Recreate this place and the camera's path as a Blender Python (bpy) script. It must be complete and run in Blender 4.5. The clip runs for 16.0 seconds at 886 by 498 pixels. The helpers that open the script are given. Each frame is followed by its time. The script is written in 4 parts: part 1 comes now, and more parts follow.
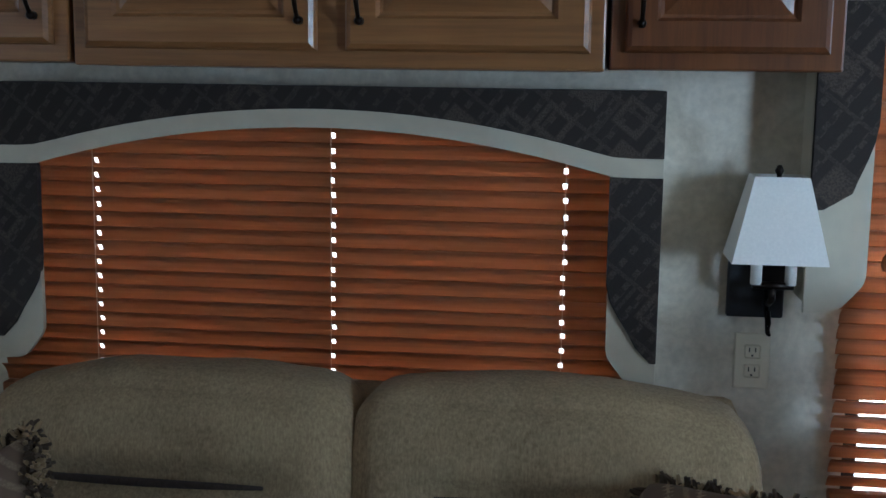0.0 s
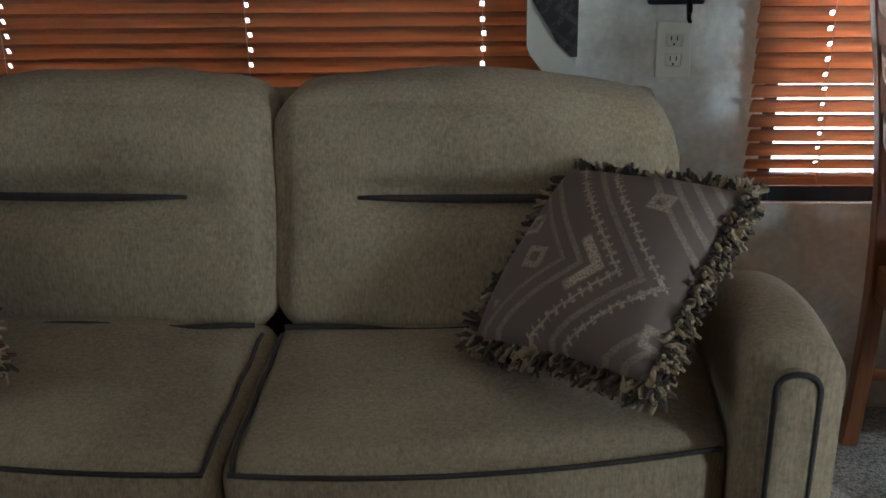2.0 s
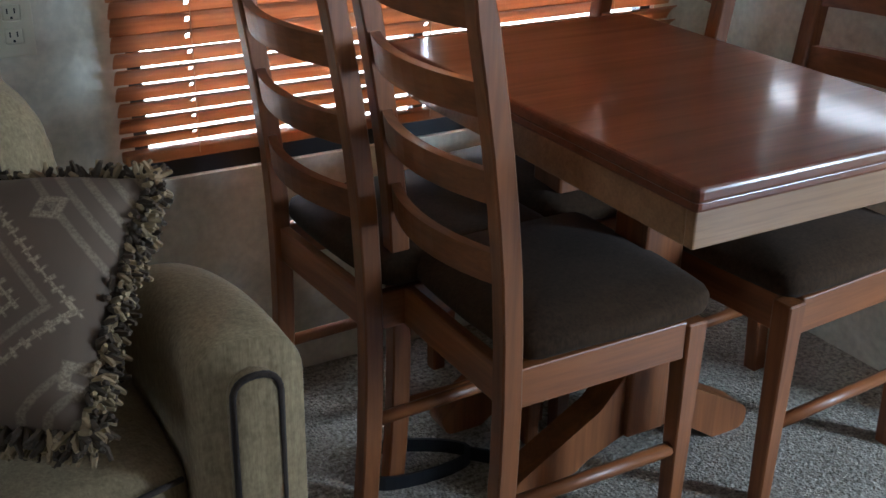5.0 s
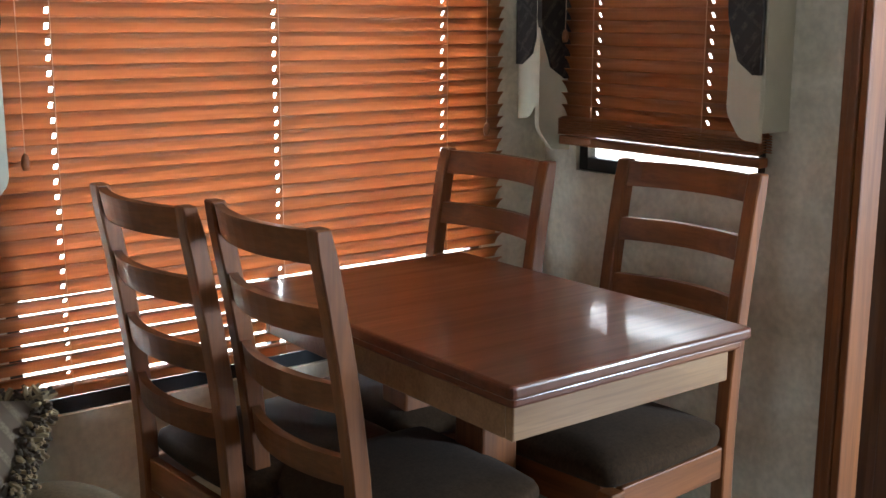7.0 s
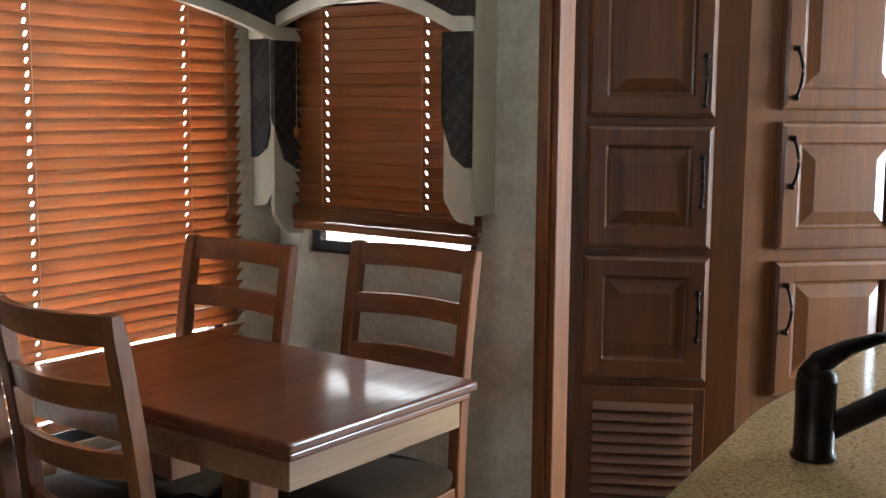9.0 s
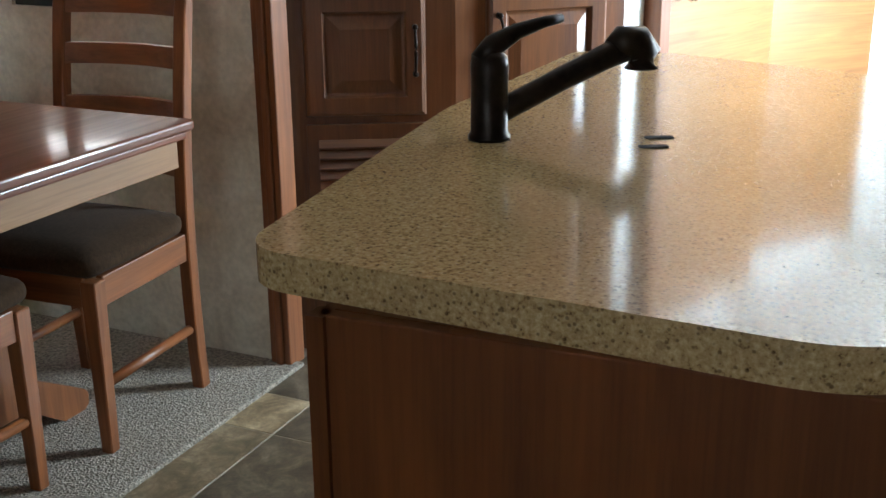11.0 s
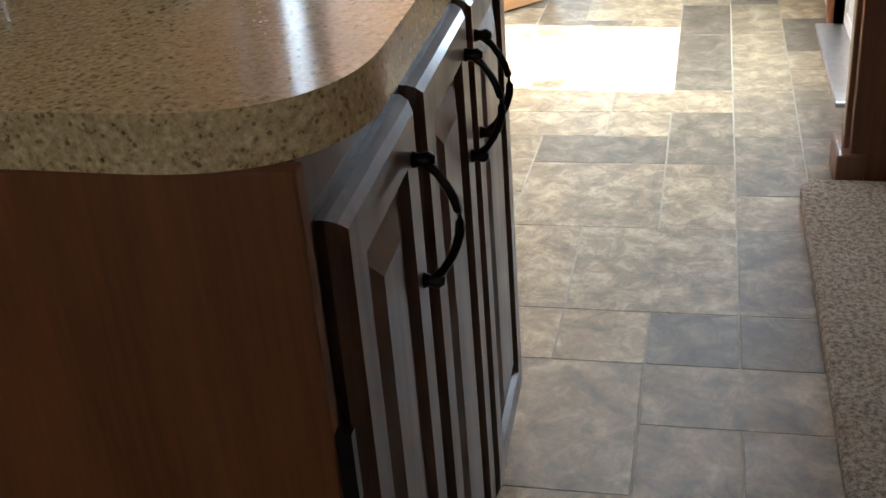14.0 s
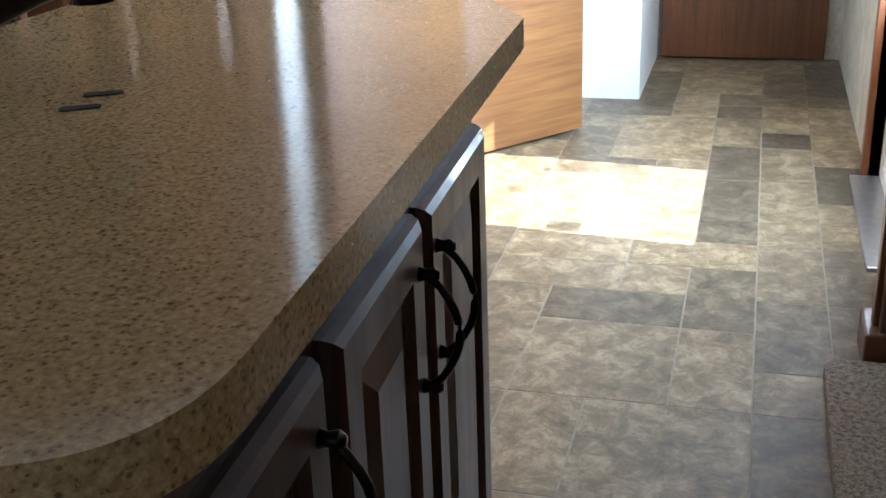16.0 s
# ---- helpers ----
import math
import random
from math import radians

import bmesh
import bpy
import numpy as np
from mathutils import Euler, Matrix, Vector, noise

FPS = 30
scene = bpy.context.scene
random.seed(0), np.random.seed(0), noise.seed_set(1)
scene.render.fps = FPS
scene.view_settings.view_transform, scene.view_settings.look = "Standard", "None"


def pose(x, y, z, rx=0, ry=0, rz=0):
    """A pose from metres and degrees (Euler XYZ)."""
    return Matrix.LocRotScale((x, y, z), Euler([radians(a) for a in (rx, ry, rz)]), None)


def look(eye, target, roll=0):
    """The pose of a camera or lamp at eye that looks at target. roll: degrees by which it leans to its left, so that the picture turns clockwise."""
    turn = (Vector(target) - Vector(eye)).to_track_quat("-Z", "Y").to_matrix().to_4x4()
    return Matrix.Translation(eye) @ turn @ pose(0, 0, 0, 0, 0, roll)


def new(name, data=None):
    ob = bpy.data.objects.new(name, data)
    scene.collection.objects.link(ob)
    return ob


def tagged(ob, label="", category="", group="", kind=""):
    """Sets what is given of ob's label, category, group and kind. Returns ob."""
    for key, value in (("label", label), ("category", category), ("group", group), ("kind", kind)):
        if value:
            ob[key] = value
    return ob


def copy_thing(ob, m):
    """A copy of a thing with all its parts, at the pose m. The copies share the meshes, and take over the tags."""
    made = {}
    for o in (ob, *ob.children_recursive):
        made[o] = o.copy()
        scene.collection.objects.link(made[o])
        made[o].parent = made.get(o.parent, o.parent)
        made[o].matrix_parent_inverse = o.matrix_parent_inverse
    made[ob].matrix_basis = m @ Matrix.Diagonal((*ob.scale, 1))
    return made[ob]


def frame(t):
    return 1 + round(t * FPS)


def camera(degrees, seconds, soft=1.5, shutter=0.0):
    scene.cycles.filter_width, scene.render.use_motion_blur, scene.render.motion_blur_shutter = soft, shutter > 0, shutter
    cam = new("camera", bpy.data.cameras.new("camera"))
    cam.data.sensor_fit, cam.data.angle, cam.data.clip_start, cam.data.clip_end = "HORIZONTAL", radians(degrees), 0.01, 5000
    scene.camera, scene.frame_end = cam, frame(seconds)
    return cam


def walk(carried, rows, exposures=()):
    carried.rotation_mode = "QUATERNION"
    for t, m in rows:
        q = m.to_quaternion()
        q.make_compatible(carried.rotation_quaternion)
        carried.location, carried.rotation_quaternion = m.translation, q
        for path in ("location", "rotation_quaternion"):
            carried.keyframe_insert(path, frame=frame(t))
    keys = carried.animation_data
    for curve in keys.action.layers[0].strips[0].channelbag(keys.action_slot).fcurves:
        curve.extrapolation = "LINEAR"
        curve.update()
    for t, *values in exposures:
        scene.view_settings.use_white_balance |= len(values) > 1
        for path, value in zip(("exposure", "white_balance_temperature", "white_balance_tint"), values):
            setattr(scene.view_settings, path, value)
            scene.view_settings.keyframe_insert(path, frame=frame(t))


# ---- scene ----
cam = camera(42.9, 16.0, 1.5)
PATH = [
    (0, (1.293, -2.266, 1.384), (1.052, -0.304, 1.081), 0.8),
    (0.5, (1.309, -2.277, 1.368), (1.123, -0.321, 0.994), 0.3),
    (1, (1.305, -2.268, 1.364), (1.149, -0.337, 0.868), 0.4),
    (1.5, (1.309, -2.271, 1.36), (1.166, -0.382, 0.719), -0.0),
    (2, (1.32, -2.256, 1.349), (1.2, -0.418, 0.568), -1.1),
    (2.5, (1.326, -2.207, 1.333), (1.266, -0.412, 0.452), -2.1),
    (3, (1.321, -2.149, 1.317), (1.381, -0.376, 0.395), -2.1),
    (3.5, (1.319, -2.124, 1.31), (1.556, -0.369, 0.38), -1.4),
    (4, (1.311, -2.074, 1.297), (1.8, -0.369, 0.373), 0.1),
    (4.5, (1.314, -2.036, 1.285), (2.043, -0.396, 0.401), 0.9),
    (5, (1.318, -2.022, 1.283), (2.241, -0.45, 0.46), 1.1),
    (5.2, (1.317, -2.02, 1.283), (2.305, -0.472, 0.491), 1.3),
    (7.5, (1.104, -2.354, 1.345), (2.346, -0.823, 1.007), -0.4),
    (8, (0.973, -2.4, 1.428), (2.316, -0.952, 1.116), -0.6),
    (8.5, (0.884, -2.387, 1.421), (2.367, -1.075, 1.146), 0.1),
    (9, (0.905, -2.401, 1.371), (2.488, -1.207, 1.107), 0.4),
    (9.5, (0.913, -2.439, 1.344), (2.564, -1.356, 1.024), 0.7),
    (10, (0.912, -2.46, 1.309), (2.606, -1.48, 0.898), 1.1),
    (10.2, (0.915, -2.464, 1.306), (2.617, -1.524, 0.839), 1.0),
    (12.3, (0.952, -2.678, 1.163), (2.638, -1.956, 0.365), -3.8),
    (12.5, (0.973, -2.707, 1.158), (2.649, -1.984, 0.340), -4.1),
    (13, (1.023, -2.751, 1.146), (2.704, -2.077, 0.298), -5.0),
    (13.5, (1.058, -2.770, 1.150), (2.764, -2.196, 0.279), -5.2),
    (14, (1.168, -2.753, 1.142), (2.896, -2.308, 0.240), -4.7),
    (14.5, (1.283, -2.736, 1.132), (3.021, -2.374, 0.211), -3.9),
    (15, (1.367, -2.740, 1.131), (3.110, -2.370, 0.223), -3.6),
    (15.5, (1.393, -2.767, 1.155), (3.148, -2.320, 0.307), -3.1),
    (16, (1.405, -2.786, 1.192), (3.188, -2.276, 0.443), -2.1),
]
EXPOSURES = [
    (0, 2.7, 5100, 6), (0.7, 2.7, 5100, 6), (2.0, 3.0, 5300, 7), (3.2, 3.0, 5600, 8), (4.4, 2.95, 5300, 6), (5.2, 3.0, 5300, 6), (7.3, 3.2, 5800, 5),
    (8.5, 3.15, 5900, 6), (10.2, 3.0, 6000, 4), (12.3, 3.35, 6000, 8), (14.0, 3.15, 5900, 9), (15.2, 2.95, 5700, 9), (16, 2.5, 5600, 9),
]
walk(cam, [(t, look(eye, target, roll)) for t, eye, target, roll in PATH], EXPOSURES)
# ---------------------------------------------------------------- light
world = bpy.data.worlds.new("sky")
scene.world = world
world.use_nodes = True
_wn = world.node_tree
_sky = _wn.nodes.new("ShaderNodeTexSky")
_sky.sky_type, _sky.sun_disc = "NISHITA", False
_sky.sun_elevation, _sky.sun_rotation = radians(45), radians(186)
_wn.links.new(_sky.outputs[0], _wn.nodes["Background"].inputs["Color"])
_wn.nodes["Background"].inputs["Strength"].default_value = 0.05
sun = new("sun", bpy.data.lights.new("sun", "SUN"))
sun.data.energy, sun.data.angle, sun.data.color = 5.0, radians(0.5), (1.0, 0.94, 0.84)
sun.matrix_basis = look((0, 0, 0), (0.1, 1.0, -1.0))


def skylight(name, eye, target, w, h, power, colour):
    """Daylight that enters by one opening."""
    a = new(name, bpy.data.lights.new(name, "AREA"))
    a.data.shape, a.data.size, a.data.size_y, a.data.energy, a.data.color = "RECTANGLE", w, h, power, colour
    a.matrix_basis = look(eye, target)
    return a


skylight("skylight_door", (4.68, -3.28, 1.24), (4.68, 0, 0.95), 0.72, 1.38, 24, (0.76, 0.89, 1.0))
skylight("skylight_dinette", (2.45, 0.30, 1.25), (2.45, -3, 1.0), 1.3, 1.2, 17, (0.95, 0.97, 1.0))
skylight("skylight_sofa", (0.75, 0.30, 1.05), (0.75, -3, 1.0), 1.3, 0.75, 0.03, (0.95, 0.97, 1.0))
# Fill from the west, behind an added window that is never in view.
skylight("skylight_lounge", (-1.80, -2.45, 1.35), (1.0, -2.0, 0.9), 1.4, 0.85, 0.95, (0.88, 0.94, 1.0))
skylight("skylight_corner", (3.60, -0.42, 1.4), (0, -0.42, 1.2), 0.6, 0.7, 0.22, (0.95, 0.97, 1.0))
# ---------------------------------------------------------------- plan, in metres
H = 2.10                       # ceiling
XC, SL_Y = 3.28, -0.905         # slide end wall, and where the slide meets the coach
Y_S = -3.16                    # entry wall
WIN_A = (0.10, 1.40, 0.66, 1.34)
WIN_B = (1.83, 3.06, 0.50, 1.72)
WIN_C = (-0.72, -0.12, 0.928, 1.66)
CORD_A, CORD_B, CORD_C = (0.29, 0.792, 1.262), (1.94, 2.438, 2.905), (-0.22, -0.575)
A_BL, B_BL, C_BL = (0.70, 1.315), (0.555, 1.72), (0.998, 1.66)
B_PITCH, B_SLAT = 0.0305, 0.046
# foot of each cornice, width, top, drop, arch, feet of the legs
VAL_A = ((0.10, 0, 0), 1.345, 1.362, 0.128, 0.083, 0.79, 0.79, 0.10, 0.12)
VAL_B = ((1.715, 0, 0), 1.555, 1.80, 0.235, 0.11, 0.95, 0.98, 0.115, 0.34)
VAL_C = ((XC, 0, 0), 0.775, 1.74, 0.17, 0.09, 1.06, 1.06, 0.09, 0.30)
SOFA_X, SOFA_Y, SOFA_W, SOFA_D = 0.945, 0.0, 0.665, 1.0
SEAT_Z, BACK_Z, BACK_YF, BACK_LEAN = 0.545, 0.895, -0.68, 0.11
ARM_W, ARM_Z = 0.125, 0.70
PILLOW_1 = (1.456, -0.80, 0.700, -52, -7.6, -42)
PILLOW_2 = (0.425, -0.82, 0.655, -26, -30, -14)
LAMP = (1.64, 0.92)
OUTLET = (1.642, 0.828)
CUPBOARDS = (
    (-0.42, 0.375, 2, 0.32, 1.40, "maple", "honey maple wall cupboard with raised-panel doors over the window", (1, 1)),
    (0.385, 1.325, 2, 0.32, 1.395, "maple", "honey maple two-door wall cupboard with dark handles", (1, -1)),
    (1.335, 1.74, 1, 0.20, 1.40, "cherry", "shallow single-door wall cupboard in cool daylight", (-1,)),
)
TABLE, TABLE_Z = (2.28, 2.865, -1.025, -0.16), 0.765
CHAIRS = ((2.335, -0.64, 0), (2.255, -0.31, 3), (2.855, -0.66, 184), (2.65, -0.235, 182))
STRAP = (2.17, -0.44, 0.004, 0, 0, -15)
PENDANT = (2.50, -0.55, 1.60)
ISLE, ISLE_Z = (1.765, 2.705, -2.51, -2.0), 0.88
ISLE_DOORS = ((1.948, 0.254, 1), (2.236, 0.272, 1), (2.540, 0.300, -1))
ISLE_HANDLE = (0.540, 0.660)
COUNTER = ((1.750, -2.542), (1.780, -1.895), (2.47, -1.80), (3.10, -1.80), (3.14, -1.99), (3.01, -2.40), (2.845, -2.495))
COUNTER_R = (0.13, 0.07, 0.3, 0.05, 0.05, 0.05, 0.03)
FAUCET = (2.305, -1.94, -42)
HOLES = ((2.395, -2.150), (2.340, -2.157))
PANTRY = ((3.40, -0.95), (3.60, -1.308), (3.98, -1.645))
PANTRY_D1 = ((0.175, 0.315, 1.33, 0.70, 1, (0.03, 0.15)), (0.175, 0.315, 1.00, 0.31, 1, (0.11, 0.23)), (0.175, 0.315, 0.66, 0.32, 1, (0.11, 0.23)))
PANTRY_D2 = ((0.265, 0.36, 1.35, 0.70, -1, (0.03, 0.15)), (0.265, 0.36, 1.00, 0.32, -1, (0.16, 0.28)), (0.265, 0.36, 0.62, 0.35, -1, (0.17, 0.29)))
LOUVRE = (0.175, 0.315, 0.10, 0.64)
BATH_DOOR = ((4.17, -1.72), (4.77, -1.92))
CLOSET_DOOR = ((4.95, -1.76), (5.48, -2.18))
END_DOOR = ((6.74, -2.36), (6.74, -3.09))
HALL_WALL = ((3.985, -1.62), (4.12, -1.66), (4.17, -1.655), (4.79, -1.84), (4.92, -1.68), (5.47, -2.115), (5.97, -2.10), (5.97, -2.34), (6.78, -2.34), (6.78, -0.95), (3.985, -0.95))
DOOR = (4.29, 5.07, 1.95)
DOOR_H, KNOB_Z = 1.95, 0.93
# ---------------------------------------------------------------- materials
def nodes_of(name):
    m = bpy.data.materials.new(name)
    m.use_nodes = True
    nt = m.node_tree
    return m, nt, nt.nodes["Principled BSDF"]


def add(nt, kind, **values):
    n = nt.nodes.new(kind)
    for key, v in values.items():
        n.inputs[key.replace("_", " ")].default_value = v
    return n


def ramp(nt, fac, stops):
    n = nt.nodes.new("ShaderNodeValToRGB")
    els = n.color_ramp.elements
    while len(els) < len(stops):
        els.new(0.5)
    for e, (p, c) in zip(els, stops):
        e.position, e.color = p, (*c, 1)
    nt.links.new(fac, n.inputs["Fac"])
    return n.outputs["Color"]


def coords(nt, scale=(1, 1, 1), rot=(0, 0, 0), random_shift=False):
    tc = nt.nodes.new("ShaderNodeTexCoord")
    mp = nt.nodes.new("ShaderNodeMapping")
    mp.inputs["Scale"].default_value, mp.inputs["Rotation"].default_value = scale, rot
    nt.links.new(tc.outputs["Object"], mp.inputs["Vector"])
    if random_shift:
        info = nt.nodes.new("ShaderNodeObjectInfo")
        mul = nt.nodes.new("ShaderNodeMath")
        mul.operation = "MULTIPLY"
        mul.inputs[1].default_value = 37.0
        nt.links.new(info.outputs["Random"], mul.inputs[0])
        nt.links.new(mul.outputs[0], mp.inputs["Location"])
    return mp.outputs["Vector"]


def bump(nt, bsdf, height, strength=0.2, dist=0.002):
    b = add(nt, "ShaderNodeBump", Strength=strength, Distance=dist)
    nt.links.new(height, b.inputs["Height"])
    nt.links.new(b.outputs["Normal"], bsdf.inputs["Normal"])


def mixc(nt, fac, a, b, mode="MIX"):
    n = nt.nodes.new("ShaderNodeMix")
    n.data_type, n.blend_type = "RGBA", mode
    for sock, v in ((n.inputs[0], fac), (n.inputs[6], a), (n.inputs[7], b)):
        if isinstance(v, (int, float)):
            sock.default_value = v
        elif isinstance(v, tuple):
            sock.default_value = (*v, 1)
        else:
            nt.links.new(v, sock)
    return n.outputs[2]


def wood(name, dark, light, axis=2, rough=0.35, coat=0.3, fine=1.0, shift=True):
    """Stained wood with long grain along one axis, pores and slow colour drift."""
    m, nt, bsdf = nodes_of(name)
    sc = [14 * fine, 14 * fine, 14 * fine]
    sc[axis] = 0.9
    v = coords(nt, tuple(sc), random_shift=shift)
    n1 = add(nt, "ShaderNodeTexNoise", Scale=2.2, Detail=6.0, Roughness=0.62, Distortion=0.6)
    nt.links.new(v, n1.inputs["Vector"])
    sc2 = [90, 90, 90]
    sc2[axis] = 3
    v2 = coords(nt, tuple(sc2), random_shift=shift)
    n2 = add(nt, "ShaderNodeTexNoise", Scale=2.0, Detail=3.0)
    nt.links.new(v2, n2.inputs["Vector"])
    col = ramp(nt, n1.outputs["Fac"], [(0.25, dark), (0.72, light)])
    pores = ramp(nt, n2.outputs["Fac"], [(0.35, (0.62, 0.6, 0.58)), (0.55, (1, 1, 1))])
    v3 = coords(nt, (1.7, 1.7, 1.7), random_shift=shift)
    n3 = add(nt, "ShaderNodeTexNoise", Scale=1.0, Detail=2.0)
    nt.links.new(v3, n3.inputs["Vector"])
    drift = ramp(nt, n3.outputs["Fac"], [(0.3, (0.82, 0.8, 0.78)), (0.7, (1.06, 1.04, 1.0))])
    c = mixc(nt, 1.0, mixc(nt, 0.4, col, pores, "MULTIPLY"), drift, "MULTIPLY")
    nt.links.new(c, bsdf.inputs["Base Color"])
    rg = ramp(nt, n1.outputs["Fac"], [(0.2, (rough + 0.1,) * 3), (0.8, (rough - 0.06,) * 3)])
    nt.links.new(rg, bsdf.inputs["Roughness"])
    bsdf.inputs["Coat Weight"].default_value = coat
    bsdf.inputs["Coat Roughness"].default_value = 0.1
    bump(nt, bsdf, n2.outputs["Fac"], 0.15, 0.0006)
    return m


def fabric(name, dark, light, weave=420.0, rough=0.9, blotch=5.0, bumpy=0.5):
    """Woven upholstery: fine two-way weave over soft blotches."""
    m, nt, bsdf = nodes_of(name)
    v = coords(nt)
    n1 = add(nt, "ShaderNodeTexNoise", Scale=blotch, Detail=4.0, Roughness=0.6)
    n2 = add(nt, "ShaderNodeTexNoise", Scale=weave * 0.5, Detail=2.0)
    v2 = coords(nt, (weave, weave, weave * 0.16))
    n3 = add(nt, "ShaderNodeTexNoise", Scale=1.0, Detail=3.0, Roughness=0.7)
    nt.links.new(v, n1.inputs["Vector"])
    nt.links.new(v, n2.inputs["Vector"])
    nt.links.new(v2, n3.inputs["Vector"])
    mixn = mixc(nt, 0.55, n1.outputs["Fac"], n3.outputs["Fac"])
    mixn = mixc(nt, 0.25, mixn, n2.outputs["Fac"])
    nt.links.new(ramp(nt, mixn, [(0.36, dark), (0.62, light)]), bsdf.inputs["Base Color"])
    bsdf.inputs["Roughness"].default_value = rough
    bsdf.inputs["Sheen Weight"].default_value = 0.03
    bump(nt, bsdf, mixn, bumpy, 0.002)
    return m


def plain(name, colour, rough=0.5, metal=0.0, vary=0.12, scale=30.0, coat=0.0, bumps=0.05):
    m, nt, bsdf = nodes_of(name)
    n = add(nt, "ShaderNodeTexNoise", Scale=scale, Detail=4.0)
    nt.links.new(coords(nt), n.inputs["Vector"])
    lo, hi = tuple(c * (1 - vary) for c in colour), tuple(min(1, c * (1 + vary)) for c in colour)
    nt.links.new(ramp(nt, n.outputs["Fac"], [(0.3, lo), (0.7, hi)]), bsdf.inputs["Base Color"])
    nt.links.new(ramp(nt, n.outputs["Fac"], [(0.3, (rough * 0.85,) * 3), (0.7, (min(1, rough * 1.15),) * 3)]), bsdf.inputs["Roughness"])
    bsdf.inputs["Metallic"].default_value = metal
    bsdf.inputs["Coat Weight"].default_value = coat
    bump(nt, bsdf, n.outputs["Fac"], bumps, 0.001)
    return m


def wallpaper(name):
    """Vinyl wall covering, mottled like parchment."""
    m, nt, bsdf = nodes_of(name)
    v = coords(nt)
    n1 = add(nt, "ShaderNodeTexNoise", Scale=7.0, Detail=6.0, Roughness=0.65, Distortion=0.8)
    n2 = add(nt, "ShaderNodeTexNoise", Scale=60.0, Detail=3.0)
    for n in (n1, n2):
        nt.links.new(v, n.inputs["Vector"])
    c = ramp(nt, n1.outputs["Fac"], [(0.3, (0.50, 0.44, 0.335)), (0.5, (0.64, 0.58, 0.46)), (0.7, (0.74, 0.69, 0.57))])
    c2 = ramp(nt, n2.outputs["Fac"], [(0.35, (0.86, 0.86, 0.86)), (0.65, (1, 1, 1))])
    nt.links.new(mixc(nt, 1.0, c, c2, "MULTIPLY"), bsdf.inputs["Base Color"])
    bsdf.inputs["Roughness"].default_value = 0.62
    bump(nt, bsdf, n2.outputs["Fac"], 0.15, 0.001)
    return m


def blindwood(name, dark, light, glow):
    """Thin stained basswood slat: some daylight comes through it."""
    m, nt, bsdf = nodes_of(name)
    v = coords(nt, (1.2, 60, 60), random_shift=True)
    n1 = add(nt, "ShaderNodeTexNoise", Scale=2.0, Detail=5.0)
    nt.links.new(v, n1.inputs["Vector"])
    info = nt.nodes.new("ShaderNodeObjectInfo")
    c = ramp(nt, n1.outputs["Fac"], [(0.3, dark), (0.7, light)])
    c = mixc(nt, 0.3, c, ramp(nt, info.outputs["Random"], [(0, (0.75, 0.72, 0.7)), (1, (1, 1, 1))]), "MULTIPLY")
    nt.links.new(c, bsdf.inputs["Base Color"])
    bsdf.inputs["Roughness"].default_value = 0.42
    tr = nt.nodes.new("ShaderNodeBsdfTranslucent")
    tr.inputs["Color"].default_value = (*glow, 1)
    mx = nt.nodes.new("ShaderNodeMixShader")
    mx.inputs[0].default_value = 0.35
    nt.links.new(bsdf.outputs[0], mx.inputs[1])
    nt.links.new(tr.outputs[0], mx.inputs[2])
    nt.links.new(mx.outputs[0], nt.nodes["Material Output"].inputs["Surface"])
    return m


